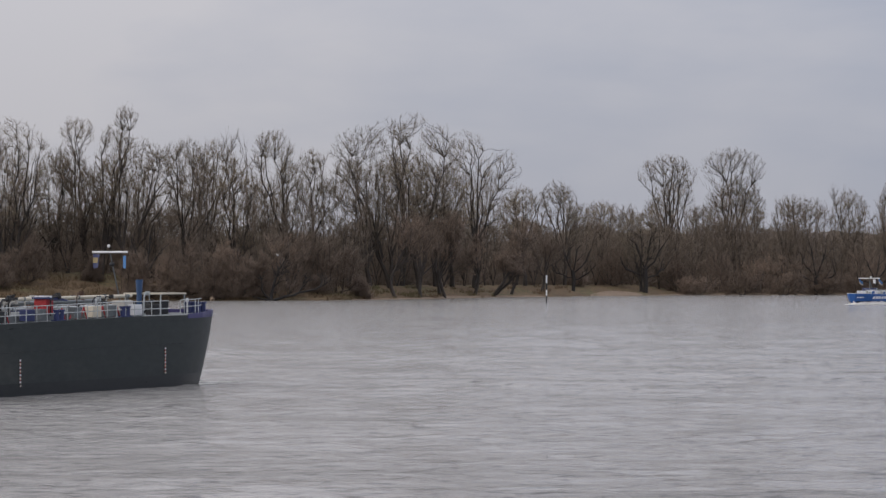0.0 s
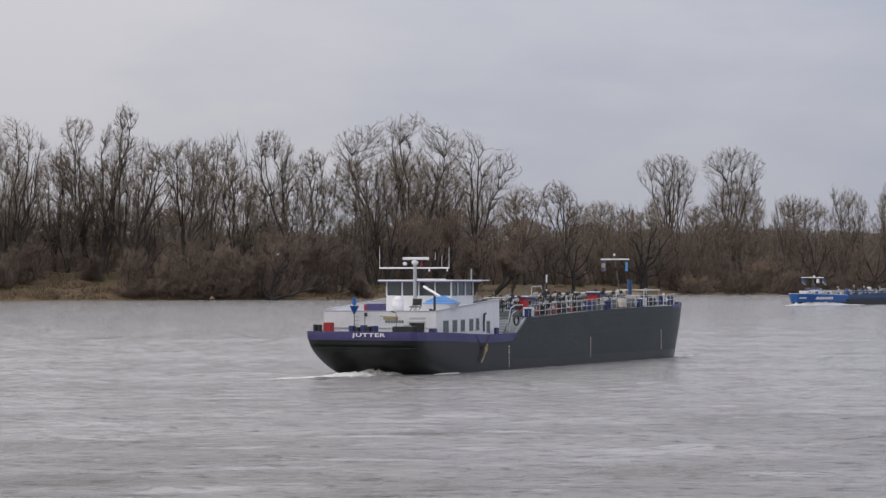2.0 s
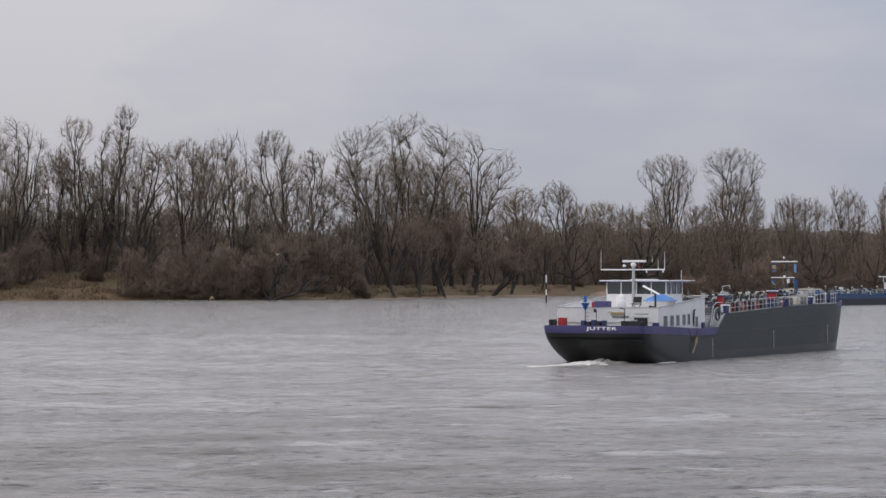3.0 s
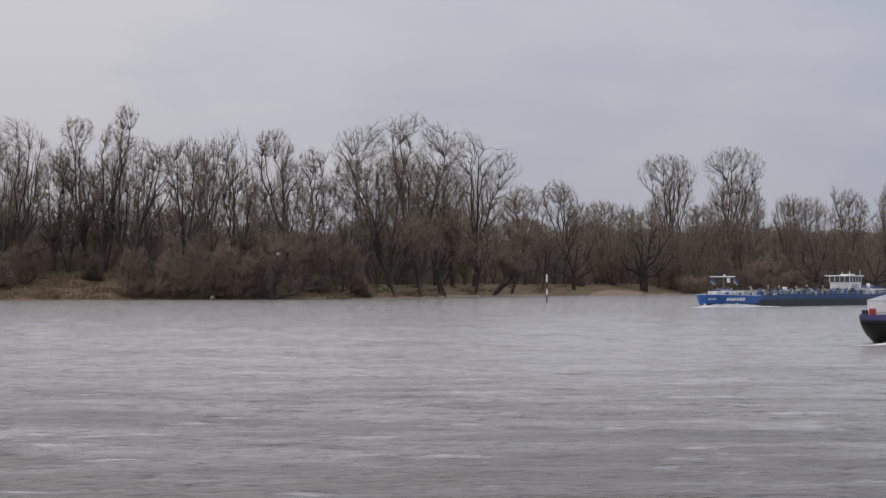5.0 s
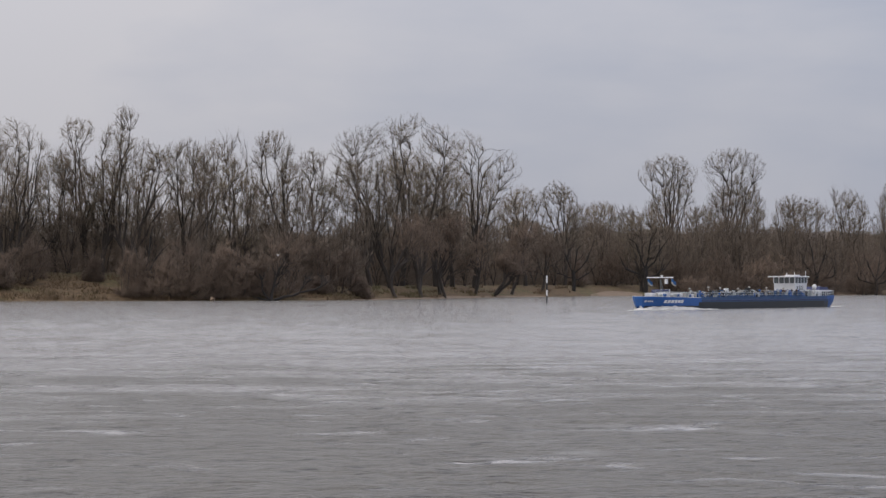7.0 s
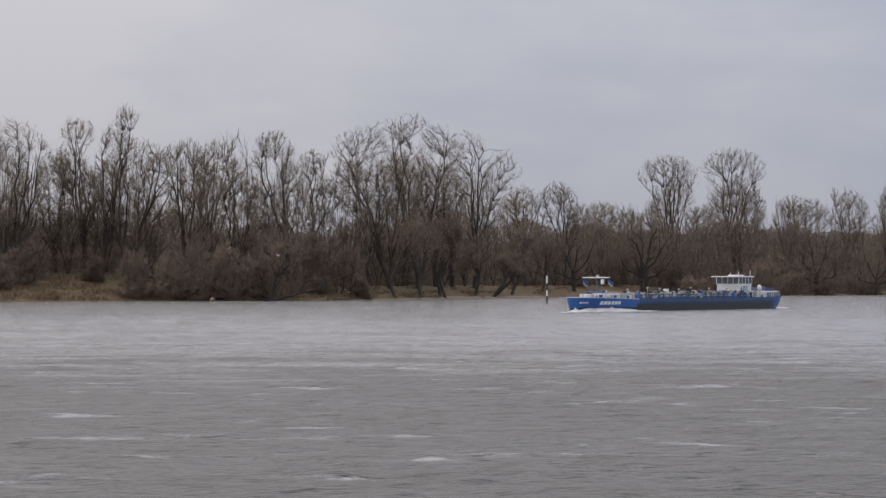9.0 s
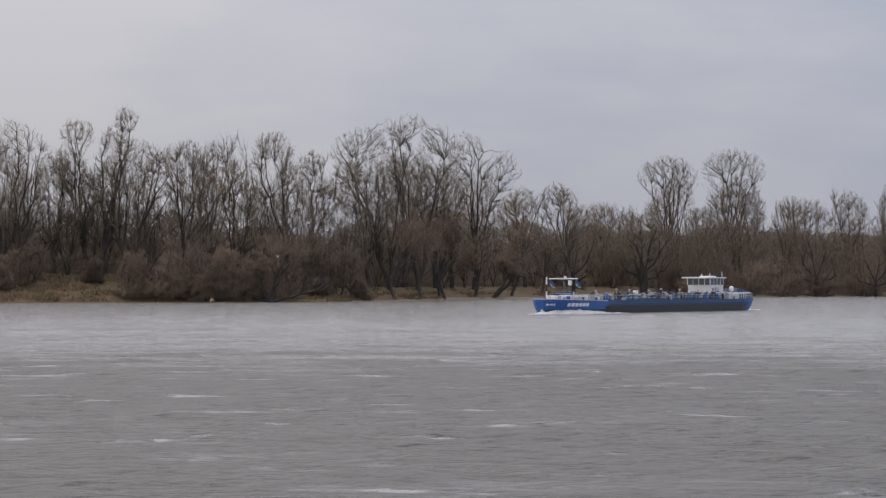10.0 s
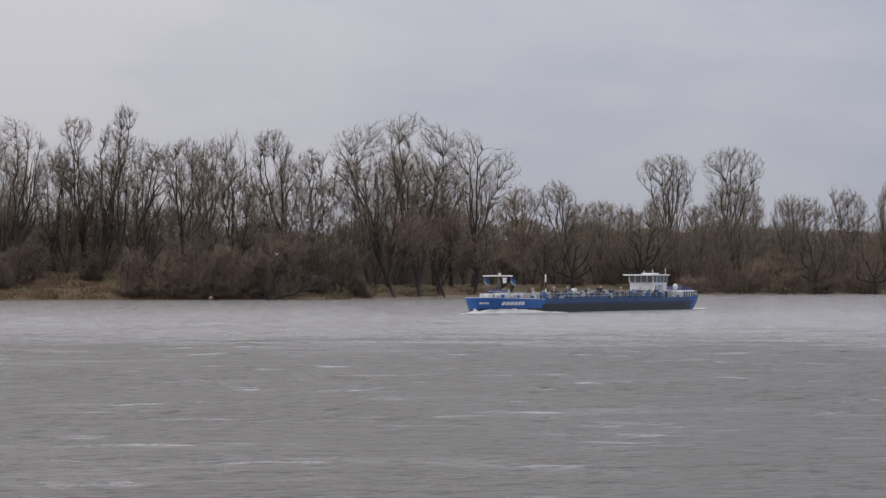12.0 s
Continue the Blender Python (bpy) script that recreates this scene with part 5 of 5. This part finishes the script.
# ---- the laden blue tank barge ----
def blue_barge():
    ship = thing("blue_tank_barge", "laden bright blue tank barge with white wheelhouse", "ship")
    top = [(0, 0), (0.1, 2.0), (0.6, 3.6), (2.0, 4.8), (4.5, 5.3), (8, 5.5), (14, 5.5), (22, 5.5), (40, 5.5), (60, 5.5), (78, 5.5), (78.4, 5.5), (84, 5.4), (89, 5.0), (93, 4.3), (96, 3.4), (98.3, 2.2), (99.3, 1.0), (99.5, 0)]
    low = [(1.6, 0), (1.8, 1.6), (2.4, 3.0), (4, 4.3), (6.5, 5.1), (10, 5.4), (15, 5.5), (22, 5.5), (40, 5.5), (60, 5.5), (76, 5.5), (77.5, 5.5), (82, 5.2), (87, 4.6), (91.5, 3.7), (94.8, 2.7), (97.4, 1.6), (98.6, 0.7), (98.8, 0)]

    def edge(x):
        return 2.75 if x < 5.5 else 2.55 if x <= 78.2 else 2.42 + 0.40 * (x - 78) / 22
    heights = [edge(x) for x, _ in top]
    part("hull", strip_between(hull_rows(top, low, heights, -1.0)), BLUE, ship, "bright blue steel hull")
    def skin(x, z):
        """Half the hull's breadth at a place on its flaring bow."""
        def along(line):
            for (x0, y0), (x1, y1) in zip(line, line[1:]):
                if x0 <= x <= x1:
                    return y0 + (y1 - y0) * (x - x0) / (x1 - x0)
            return 0.5
        v = 1 - z / edge(x)
        return along(top) + (along(low) - along(top)) * max(v, 0) ** 1.35
    # black boot topping along the laden sides
    for s in (-1, 1):
        for name, x0, x1, high in (("boot_topping", 2.2, 79.5, 1.50), ("bow_boot", 79.5, 98.6, 0.80)):
            places = [x0 + (x1 - x0) * i / 30 for i in range(31)]
            rows = [[(x, s * (skin(x, z) + 0.05), z) for x in places] for z in (0.0, high * 0.25, high * 0.5, high * 0.75, high)]
            part(name, strip_between([[(x, y, -0.3) for x, y, _ in rows[0]]] + rows), HULL_BLACK, ship, "black lower hull paint")
        rows = [[(x, s * (y + 0.02), edge(x) + d) for (x, y) in top if x > 78.3] for d in (-0.02, 0.07)]
        part("white_stripe", thicken(strip_between(rows), 0.04), WHITE, ship, "white stripe along the bow edge")
        rows = [[(x, s * (y + 0.02), z) for (x, y) in top if 5.6 < x < 78.2] for z in (1.48, 2.53)]
        part("side_plating", strip_between(rows), NAVY, ship, "faded navy upper hull plating")
        part("rubbing_bar", rod((6, s * 5.55, 1.85), (78, s * 5.55, 1.85), 0.10, sides=8), DARK_BLUE, ship)
    bm = bmesh.new()
    bm.faces.new([bm.verts.new((x, -y * 0.98, 2.0)) for x, y in top] + [bm.verts.new((x, y * 0.98, 2.0)) for x, y in top[::-1][1:-1]])
    part("deck", bm, GREY, ship, "grey-blue deck")
    part("cargo_trunk", box(18, 77, -4.2, 4.2, 2.0, 2.85, 0.05), NAVY, ship, "low navy cargo trunk")
    # bow: name bars, superstructure, forward mast
    for i in range(6):
        x, wide = 93.4 - i * 1.25, 0.42 + 0.06 * (i * 5 % 3)
        bar = strip_between([[(x - wide - lean, skin(x - wide - lean, z) + 0.07, z), (x + wide - lean, skin(x + wide - lean, z) + 0.07, z)] for z, lean in ((1.40, 0.0), (1.70, 0.10), (2.02, 0.20))])
        part("letter_bar", thicken(bar, 0.06), WHITE, ship, "white lettering bar")
    for i in range(4):
        x = 98.6 - i * 0.45
        bar = strip_between([[(x - 0.15, skin(x - 0.15, z) + 0.08, z), (x + 0.15, skin(x + 0.15, z) + 0.08, z)] for z in (1.62, 1.95)])
        part("bow_letter_bar", thicken(bar, 0.06), WHITE, ship)
    for x0, x1, y0, y1, z1, m in ((80, 83.5, 1.2, 4.2, 3.3, WHITE), (84.5, 87, 1.5, 3.8, 3.5, WHITE), (86, 88.5, -2.5, 1.0, 4.2, DARK_BLUE), (89.5, 91.5, 0.5, 3.2, 3.6, WHITE), (92.5, 94.2, -1.2, 1.6, 3.5, WHITE), (81, 82.4, -3.6, -1.5, 4.2, WHITE)):
        part("bow_locker", box(x0, x1, y0, y1, 1.95, z1, 0.06), m, ship, "white bow locker")
    for x in (79.5, 82.8, 88.2, 92.0, 95.0, 97.4):
        bollard(ship, x, 3.9 if x < 90 else 3.9 - (x - 90) * 0.35, 2.4, 1.5, WHITE)
    mast = part("forward_mast", rod((86.0, 0, 2.0), (88.8, 0, 6.7), 0.16, 0.10, 8), GREY, ship, "grey folding forward mast")
    part("mast_brace", rod((88.4, 0, 2.0), (88.6, 0, 6.7), 0.09, sides=8), GREY, mast)
    part("flag_yard", box(88.4, 88.8, -3.6, 3.4, 6.60, 6.82, 0.05), WHITE, mast, "white mast crossbar")
    part("mast_lamp", rod((88.6, 0.4, 6.8), (88.6, 0.4, 7.2), 0.3, sides=10), WHITE, mast)
    part("lamp_drum", rod((88.6, 1.6, 5.4), (88.6, 1.6, 6.4), 0.4, sides=10), WHITE, mast)
    for y in (3.0, -3.4):
        rows = [[(88.6 - 0.30 * k, y + 0.14 * k + 0.12 * math.sin(k * 1.7), 6.45 - 0.16 * k - 0.34 * j + 0.1 * math.sin(k + j)) for k in range(5)] for j in range(4)]
        flag = part("flag", thicken(strip_between(rows), 0.03), PALE_GREY, mast, "pale blue and white flag")
        part("flag_stripe", thicken(strip_between([[(px, py, pz) for px, py, pz in row] for row in rows[:3]]), 0.07), TARP, flag, "blue flag stripe")
    # tank deck clutter
    for y, z, r in ((2.6, 3.3, 0.16), (1.2, 3.5, 0.20), (-1.0, 3.45, 0.18)):
        part("cargo_pipe", rod((19, y, z), (76.5, y, z), r, sides=8), GREY if y > 2 else PALE_GREY, ship, "pale cargo pipe along the deck")
    rng = random.Random(21)
    for i in range(90):
        x, y = rng.uniform(19, 77), rng.uniform(-3.4, 3.8)
        tall = rng.uniform(0.6, 1.5)
        bm = rod((x, y, 2.6), (x, y, 2.7 + tall), 0.14, sides=6)
        bm = box(x - 0.4, x + 0.4, y - 0.25, y + 0.25, 2.7 + tall * 0.5, 2.7 + tall * 0.8, 0.03, bm)
        part("valve", bm, (STEEL, DARK, GREY, NAVY, DARK, RUST)[i % 6], ship, "deck valve block")
    for i in range(7):
        x = 23 + i * 8.3 + (i * 37 % 5) * 0.7
        bm = rod((x, 0.2, 2.7), (x, 0.2, 4.4 + 0.15 * (i % 3)), 0.07, sides=8)
        part("vent_post", box(x - 0.22, x + 0.22, 0.0, 0.4, 4.2 + 0.15 * (i % 3), 4.5 + 0.15 * (i % 3), 0.05, bm), PALE_GREY, ship, "pale grey tank vent")
    for i in range(170):        # branch pipes, lids and lockers crowded along the trunk
        x, y, tall = rng.uniform(10, 79), rng.uniform(0.5, 5.0), rng.uniform(0.35, 1.25)
        if i % 3 == 0:
            bm = bent([(x, y, 2.5), (x, y, 2.7 + tall * 0.8), (x + 0.3, y, 2.8 + tall), (x + rng.uniform(0.8, 2.6), y, 2.8 + tall)], rng.uniform(0.06, 0.12), 6)
            part("branch_pipe", bm, (STEEL, PALE_GREY, NAVY, GREY)[i % 4], ship, "bent branch pipe")
        elif i % 3 == 1:
            part("deck_box", box(x - rng.uniform(0.2, 0.9), x + 0.3, y - 0.3, y + 0.3, 2.4, 2.6 + tall, 0.05), (NAVY, BLUE, PALE_GREY, DARK, STEEL)[i % 5], ship, "small painted deck box")
        else:
            bm = rod((x, y, 2.5), (x, y, 2.7 + tall), 0.07, sides=6)
            part("hand_valve", rod((x - 0.05, y - 0.25, 2.7 + tall), (x + 0.05, y + 0.25, 2.75 + tall), 0.2, sides=8, bm=bm), (STEEL, DARK, BLUE, RUST)[i % 4], ship, "hand valve")
    for i in range(14):         # pale gear along the bow's edge
        x = 79.5 + i * 1.3
        part("bow_gear", box(x - rng.uniform(0.2, 0.5), x + 0.25, skin(min(x, 98), 2.0) - 1.3, skin(min(x, 98), 2.0) - 0.7, 2.3, rng.uniform(2.95, 3.7), 0.06), (PALE_GREY, WHITE, BLUE, STEEL)[i % 4], ship, "pale bow deck gear")
    part("dark_manifold", box(47.5, 48.4, 2.0, 3.0, 2.7, 4.5, 0.05), DARK, ship, "dark standing manifold")
    part("white_locker", box(58, 58.8, 1.4, 2.4, 2.7, 4.4, 0.05), WHITE, ship, "white deck locker")
    part("awning", box(31, 40, -0.6, 2.2, 3.75, 3.85), PALE_GREY, ship, "pale manifold cover")
    for s in (-1, 1):
        railing(ship, [(16, s * 5.3, 2.5), (46, s * 5.3, 2.5), (77, s * 5.3, 2.5)], 1.0, 3.0, (1.0, 0.5), 0.027, "pale blue side railing")
    railing(ship, [(79, 5.2, 2.4), (86, 5.0, 2.6), (92, 4.2, 2.8), (97, 2.5, 2.95)], 1.0, 2.2, (1.0,), 0.05, "pale bow railing")
    # deckhouse aft and wheelhouse
    house = part("deckhouse", box(2.6, 9.5, -4.4, 4.4, 2.0, 3.9, 0.08), WHITE, ship, "white aft deckhouse")
    for x in (3.3, 4.6, 5.9, 7.2, 8.5):
        win = part("window", box(x - 0.42, x + 0.42, 4.38, 4.44, 2.55, 3.6), DARK_BLUE, house, "blue framed window")
        part("pane", box(x - 0.3, x + 0.3, 4.43, 4.46, 2.7, 3.45), GLASS, win, "dark window pane")
    for y in (-3, -1, 1, 3):
        win = part("window", box(2.55, 2.62, y - 0.45, y + 0.45, 2.8, 3.8), DARK_BLUE, house)
        part("pane", box(2.52, 2.56, y - 0.33, y + 0.33, 2.92, 3.7), GLASS, win, "dark window pane")
    part("house_side", box(9.5, 12.4, 3.6, 4.3, 2.0, 3.6, 0.05), WHITE, ship, "white side screen beside the deckhouse")
    part("roof_tarpaulin", prism([(2.8, 3.9), (8.6, 3.9), (8.2, 4.7), (3.6, 4.5)], -1.5, 3.6), DARK_BLUE, ship, "dark blue covered gear on the aft roof")
    railing(ship, [(0.6, 3.3, 2.7), (2.0, 4.6, 2.7), (8.0, 5.3, 2.6), (15.0, 5.3, 2.5)], 1.0, 1.6, (1.0, 0.5), 0.06, "pale stern railing")
    part("stern_locker", box(1.2, 2.4, 1.5, 3.2, 2.7, 3.9, 0.05), DARK_BLUE, ship, "blue stern locker")
    part("boat_cover", ball((5.0, 1.6, 4.2), (1.8, 1.0, 0.6)), DARK_BLUE, ship, "dark blue covered boat on the aft roof")
    part("satellite_dome", ball((10.8, 3.2, 4.6), (0.6, 0.6, 0.65)), WHITE, ship, "white satellite dome", True)
    lower = part("wheelhouse_base", prism([(15.1, 3.7), (21.8, 3.7), (22.0, 5.5), (14.9, 5.5)], -3.0, 3.0), WHITE, ship, "white wheelhouse base")
    part("wheelhouse_pedestal", box(15.6, 21.2, -2.8, 2.8, 2.0, 3.72), NAVY, ship, "navy wheelhouse pedestal")
    part("sign_panel", box(17.4, 19.6, 3.0, 3.05, 4.0, 4.9), DARK, lower, "dark lettering panel")
    for i in range(4):
        part("letter_bar", box(17.6 + i * 0.5, 17.9 + i * 0.5, 3.04, 3.07, 4.1, 4.8), WHITE, lower)
    part("small_window", box(20.4, 20.9, 3.0, 3.05, 4.1, 4.8), GLASS, lower)
    glaze = part("wheelhouse_glazing", box(14.9, 22.1, -3.05, 3.05, 5.5, 6.85), GLASS, ship, "dark wheelhouse windows")
    for x in (14.95, 16.7, 18.5, 20.3, 22.05):
        part("mullion", box(x - 0.07, x + 0.07, 2.95, 3.12, 5.5, 6.85), WHITE, glaze)
    for y in (-3.0, -1.5, 0.0, 1.5, 3.0):
        part("mullion", box(22.0, 22.17, y - 0.11, y + 0.11, 5.5, 6.85), WHITE, glaze)
        part("mullion", box(14.83, 15.0, y - 0.11, y + 0.11, 5.5, 6.85), WHITE, glaze)
    roof = part("wheelhouse_roof", box(14.3, 24.3, -3.5, 3.5, 6.85, 7.12, 0.06), WHITE, ship, "flat white wheelhouse roof with visor")
    part("roof_hatch", box(16, 19, -1.4, 1.6, 7.1, 7.4, 0.06), WHITE, roof)
    for x, y, z in ((14.8, 2.6, 8.3), (18.5, -1.0, 7.9), (20.2, 2.0, 8.1)):
        part("aerial", rod((x, y, 7.1), (x, y, z), 0.09, sides=6), WHITE, roof)
    ship.scale = (1.03, 1.03, 1.17)
    for s in (-1, 1):       # the water heaped up along the bow
        rows = []
        for j in range(6):
            v = j / 5
            row = []
            for i in range(41):
                x = 99.6 - 23.6 * i / 40
                u = i / 40
                high = (1.35 * min(0.45 + u / 0.18, 1.0) * max(1 - max(u - 0.35, 0) / 0.65, 0) + 0.10) * (1 + 0.35 * noise.noise((x * 0.9, v * 3, s)))
                side = skin(min(x, 98.7), 0.4) - 0.25 + (0.3 + 1.1 * u + 0.5) * v + (0.25 * noise.noise((x * 0.6, v * 4, 8)) if v > 0 else 0)
                row.append((x, s * side, high * (1 - v) ** 1.3 - 0.12 * v))
            rows.append(row)
        part("bow_wave", strip_between(rows), FOAM, ship, "white bow wave", True)
    wash(ship, 9, [(98.4, 2.6, 2.0, 0.6, 0.9, 80), (93.5, 5.0, 4.0, 0.6, 0.9, 160), (86, 6.6, 6.0, 0.7, 0.5, 200), (78, 7.4, 5.0, 0.8, 0.25, 80), (99.6, 0.8, 1.2, 1.0, 0.8, 60), (103.0, 2.5, 4.0, 1.0, 0.30, 120), (-6, 0, 4.0, 2.0, 0.30, 60)], "white bow wave and wake")
    return ship


blue = blue_barge()


# ---- small things on the water and the shore ----
def channel_pole():
    root = thing("channel_marker", "black and white banded marker pole standing in the river", "marker pole")
    root.location = (33.0, 845.0, 0)
    for z0, z1, m in ((-3, 2.4, DARK), (2.4, 4.2, WHITE), (4.2, 6.4, DARK), (6.4, 8.8, WHITE)):
        part("pole_band", rod((0, 0, z0), (0, 0, z1), 0.24, sides=12), m, root)
    return root


def drift_log():
    """A dead tree leaning out over the water."""
    root = thing("fallen_tree", "dark dead tree leaning out over the water", "tree")
    x, y = -60.0, 952.0
    root.location = (x, y, 0.4)
    rng = np.random.default_rng(41)
    wood = Skeleton(rng)
    wood.shoot((-1.5, 0, -0.6), np.array([0.8, 0, 0.25]), (18.5, 0, 6.2), 0.62, 0.14, 9, 0.10, 0)
    wood.shoot((-1.5, 0, -0.6), np.array([-0.1, 0, 0.9]), (3.0, 0.5, 13.5), 0.66, 0.15, 7, 0.16, 0)
    wood.shoot((-1.8, 0, -0.4), np.array([-0.7, 0, 0.5]), (-5.5, 0.3, 8.5), 0.42, 0.12, 6, 0.20, 0)
    wood.shoot((-1.8, 0, -0.4), np.array([-0.9, 0, 0.2]), (-9.5, 0.2, 1.6), 0.40, 0.14, 6, 0.12, 0)
    crown = [(14.5, 7.5, 6.5, 2.8), (2.5, 11.0, 4.5, 4.5), (-5.0, 8.0, 3.5, 3.0)]
    wood.branch_to(pick_in_lobes(rng, crown, 22, 0.3, 1.0, -0.6), 0.6, 0.07, 0.03, 5, 0.22, 1, 0.15, 0.5)
    wood.branch_to(pick_in_lobes(rng, crown, 120, 0.3, 1.05, -0.6), 0.6, 0.03, 0.015, 3, 0.22, 2, 0.06, 0.5)
    mesh = mesh_of_bars("trunk", *(np.array(v) for v in (wood.a, wood.b, wood.ra, wood.rb)), 7, WET_BARK)
    mesh.polygons.foreach_set("use_smooth", [True] * len(mesh.polygons))
    new("trunk", mesh).parent = root


def snag(x, y, z, size, seed, mirror=1):
    """A dark gnarled tree with heavy crooked limbs."""
    root = thing("snag", "dark gnarled bare tree with crooked limbs", "tree", "gnarled trees on the far bank")
    root.matrix_basis = pose(x, y, z) @ Matrix.Diagonal((mirror, 1, 1, 1))
    rng = random.Random(seed)
    bm = bent([(0, 0, -0.5), (0.2, 0, 4 * size), (-0.3, 0, 8 * size)], 0.75 * size, 8)
    for side, up, out, rise_by in ((1, 4.5, 6.5, 3.2), (-1, 5.2, 7.5, 2.4), (1, 7.0, 5.0, 6.5), (-1, 7.6, 3.5, 8.0), (1, 8.0, 1.6, 9.0)):
        out, rise_by = out * size * rng.uniform(0.85, 1.15), rise_by * size * rng.uniform(0.85, 1.15)
        a = Vector((0, 0, up * size))
        line = [a]
        for k in (0.3, 0.55, 0.8, 1.0):
            line.append(a + Vector((side * out * k, rng.uniform(-0.6, 0.6), rise_by * k ** 1.4 + rng.uniform(-0.5, 0.5) * size)))
        bm = bent([tuple(p) for p in line], 0.26 * size, 6, bm)
        for j in (2, 3, 4):
            p = line[j]
            q = p + Vector((side * rng.uniform(0.3, 2.4), rng.uniform(-0.5, 0.5), rng.uniform(1.0, 3.0))) * size
            r = q + Vector((side * rng.uniform(-0.4, 1.2), 0, rng.uniform(0.5, 1.6))) * size
            bm = bent([tuple(p), tuple(q), tuple(r)], 0.13 * size, 5, bm)
    part("trunk", bm, WET_BARK, root)


def pale_stone():
    bm = ball((0, 0, 0.6), (0.75, 0.6, 0.75), rough=10)
    for v in bm.verts:
        v.co += noise.noise_vector(v.co * 1.6) * 0.45
    ob = finish("pale_boulder", bm, SAND)
    ob.location = (-81.5, 938, 0)
    tagged(ob, "pale sandy boulder at the water's edge", "stone")




def gull(x, y, z, turn):
    """A white gull with raised wings, perched in a tree."""
    root = thing("gull", "white gull perched on a bare branch", "bird", "gulls in the trees")
    root.matrix_basis = pose(x, y, z, 0, 0, turn)
    part("body", ball((0, 0, 0), (0.55, 0.26, 0.28)), WHITE, root)
    part("head", ball((0.5, 0, 0.22), (0.2, 0.17, 0.17)), WHITE, root)
    for s in (-1, 1):
        wing = strip_between([[(0.25, s * 0.15, 0.15), (-0.3, s * 0.15, 0.12)], [(0.2, s * 0.6, 0.55), (-0.25, s * 0.6, 0.5)], [(-0.05, s * 1.0, 0.6), (-0.2, s * 1.0, 0.58)]])
        part("wing", thicken(wing, 0.05), PALE_GREY, root)


gull(-48.8, 960, 28.6, 20)
gull(-42.1, 965, 26.2, 150)
gull(-59.5, 958, 16.4, 60)
channel_pole()
drift_log()
pale_stone()
for x, y, size, seed, mirror in ((100.5, 1318, 1.55, 3, 1), (190.0, 1352, 1.35, 5, -1), (62.0, 1262, 1.2, 7, 1), (-107.0, 957, 1.15, 9, 1), (-153.0, 966, 1.3, 11, -1), (222.0, 1362, 1.1, 13, 1)):
    snag(x, y, ground_at(x, y), size, seed, mirror)


# ---- what moves ----
def motions():
    walk(charcoal, [
        (0.0, pose(-43.12, 131.57, 0, 0, 0, 63.79)), (0.5, pose(-33.79, 147.94, 0, 0, 0, 63.88)), (1.0, pose(-24.40, 163.76, 0, 0, 0, 63.99)),
        (1.5, pose(-14.99, 178.90, 0, 0, 0, 64.14)), (2.0, pose(-5.63, 193.26, 0, 0, 0, 64.15)), (2.5, pose(3.65, 206.73, 0, 0, 0, 64.1)),
        (3.0, pose(12.78, 219.8, 0, 0, 0, 64.0)), (4.0, pose(31.0, 252.5, 0, 0, 0, 64.0)), (5.0, pose(49.4, 286.5, 0, 0, 0, 64.0)),
        (8.5, pose(113.0, 402.0, 0, 0, 0, 64)), (12.0, pose(176.7, 517.0, 0, 0, 0, 64)),
    ])
    walk(blue, [
        (0, pose(184.21, 875.54, 0, 0, 0, -127.22)), (2, pose(159.03, 829.30, 0, 0, 0, -126.12)), (4, pose(135.54, 786.16, 0, 0, 0, -125.03)),
        (6, pose(113.74, 746.13, 0, 0, 0, -123.93)), (8, pose(93.63, 709.19, 0, 0, 0, -122.84)), (10, pose(75.21, 675.36, 0, 0, 0, -121.74)),
        (12, pose(58.48, 644.63, 0, 0, 0, -120.65)),
    ])
    # the current carries the rippled sheet along, with the darkening painted on it
    walk(river, [(0, pose(-10, 0, 0)), (6, pose(10, 150, 0)), (12, pose(30, 300, 0))])


motions()
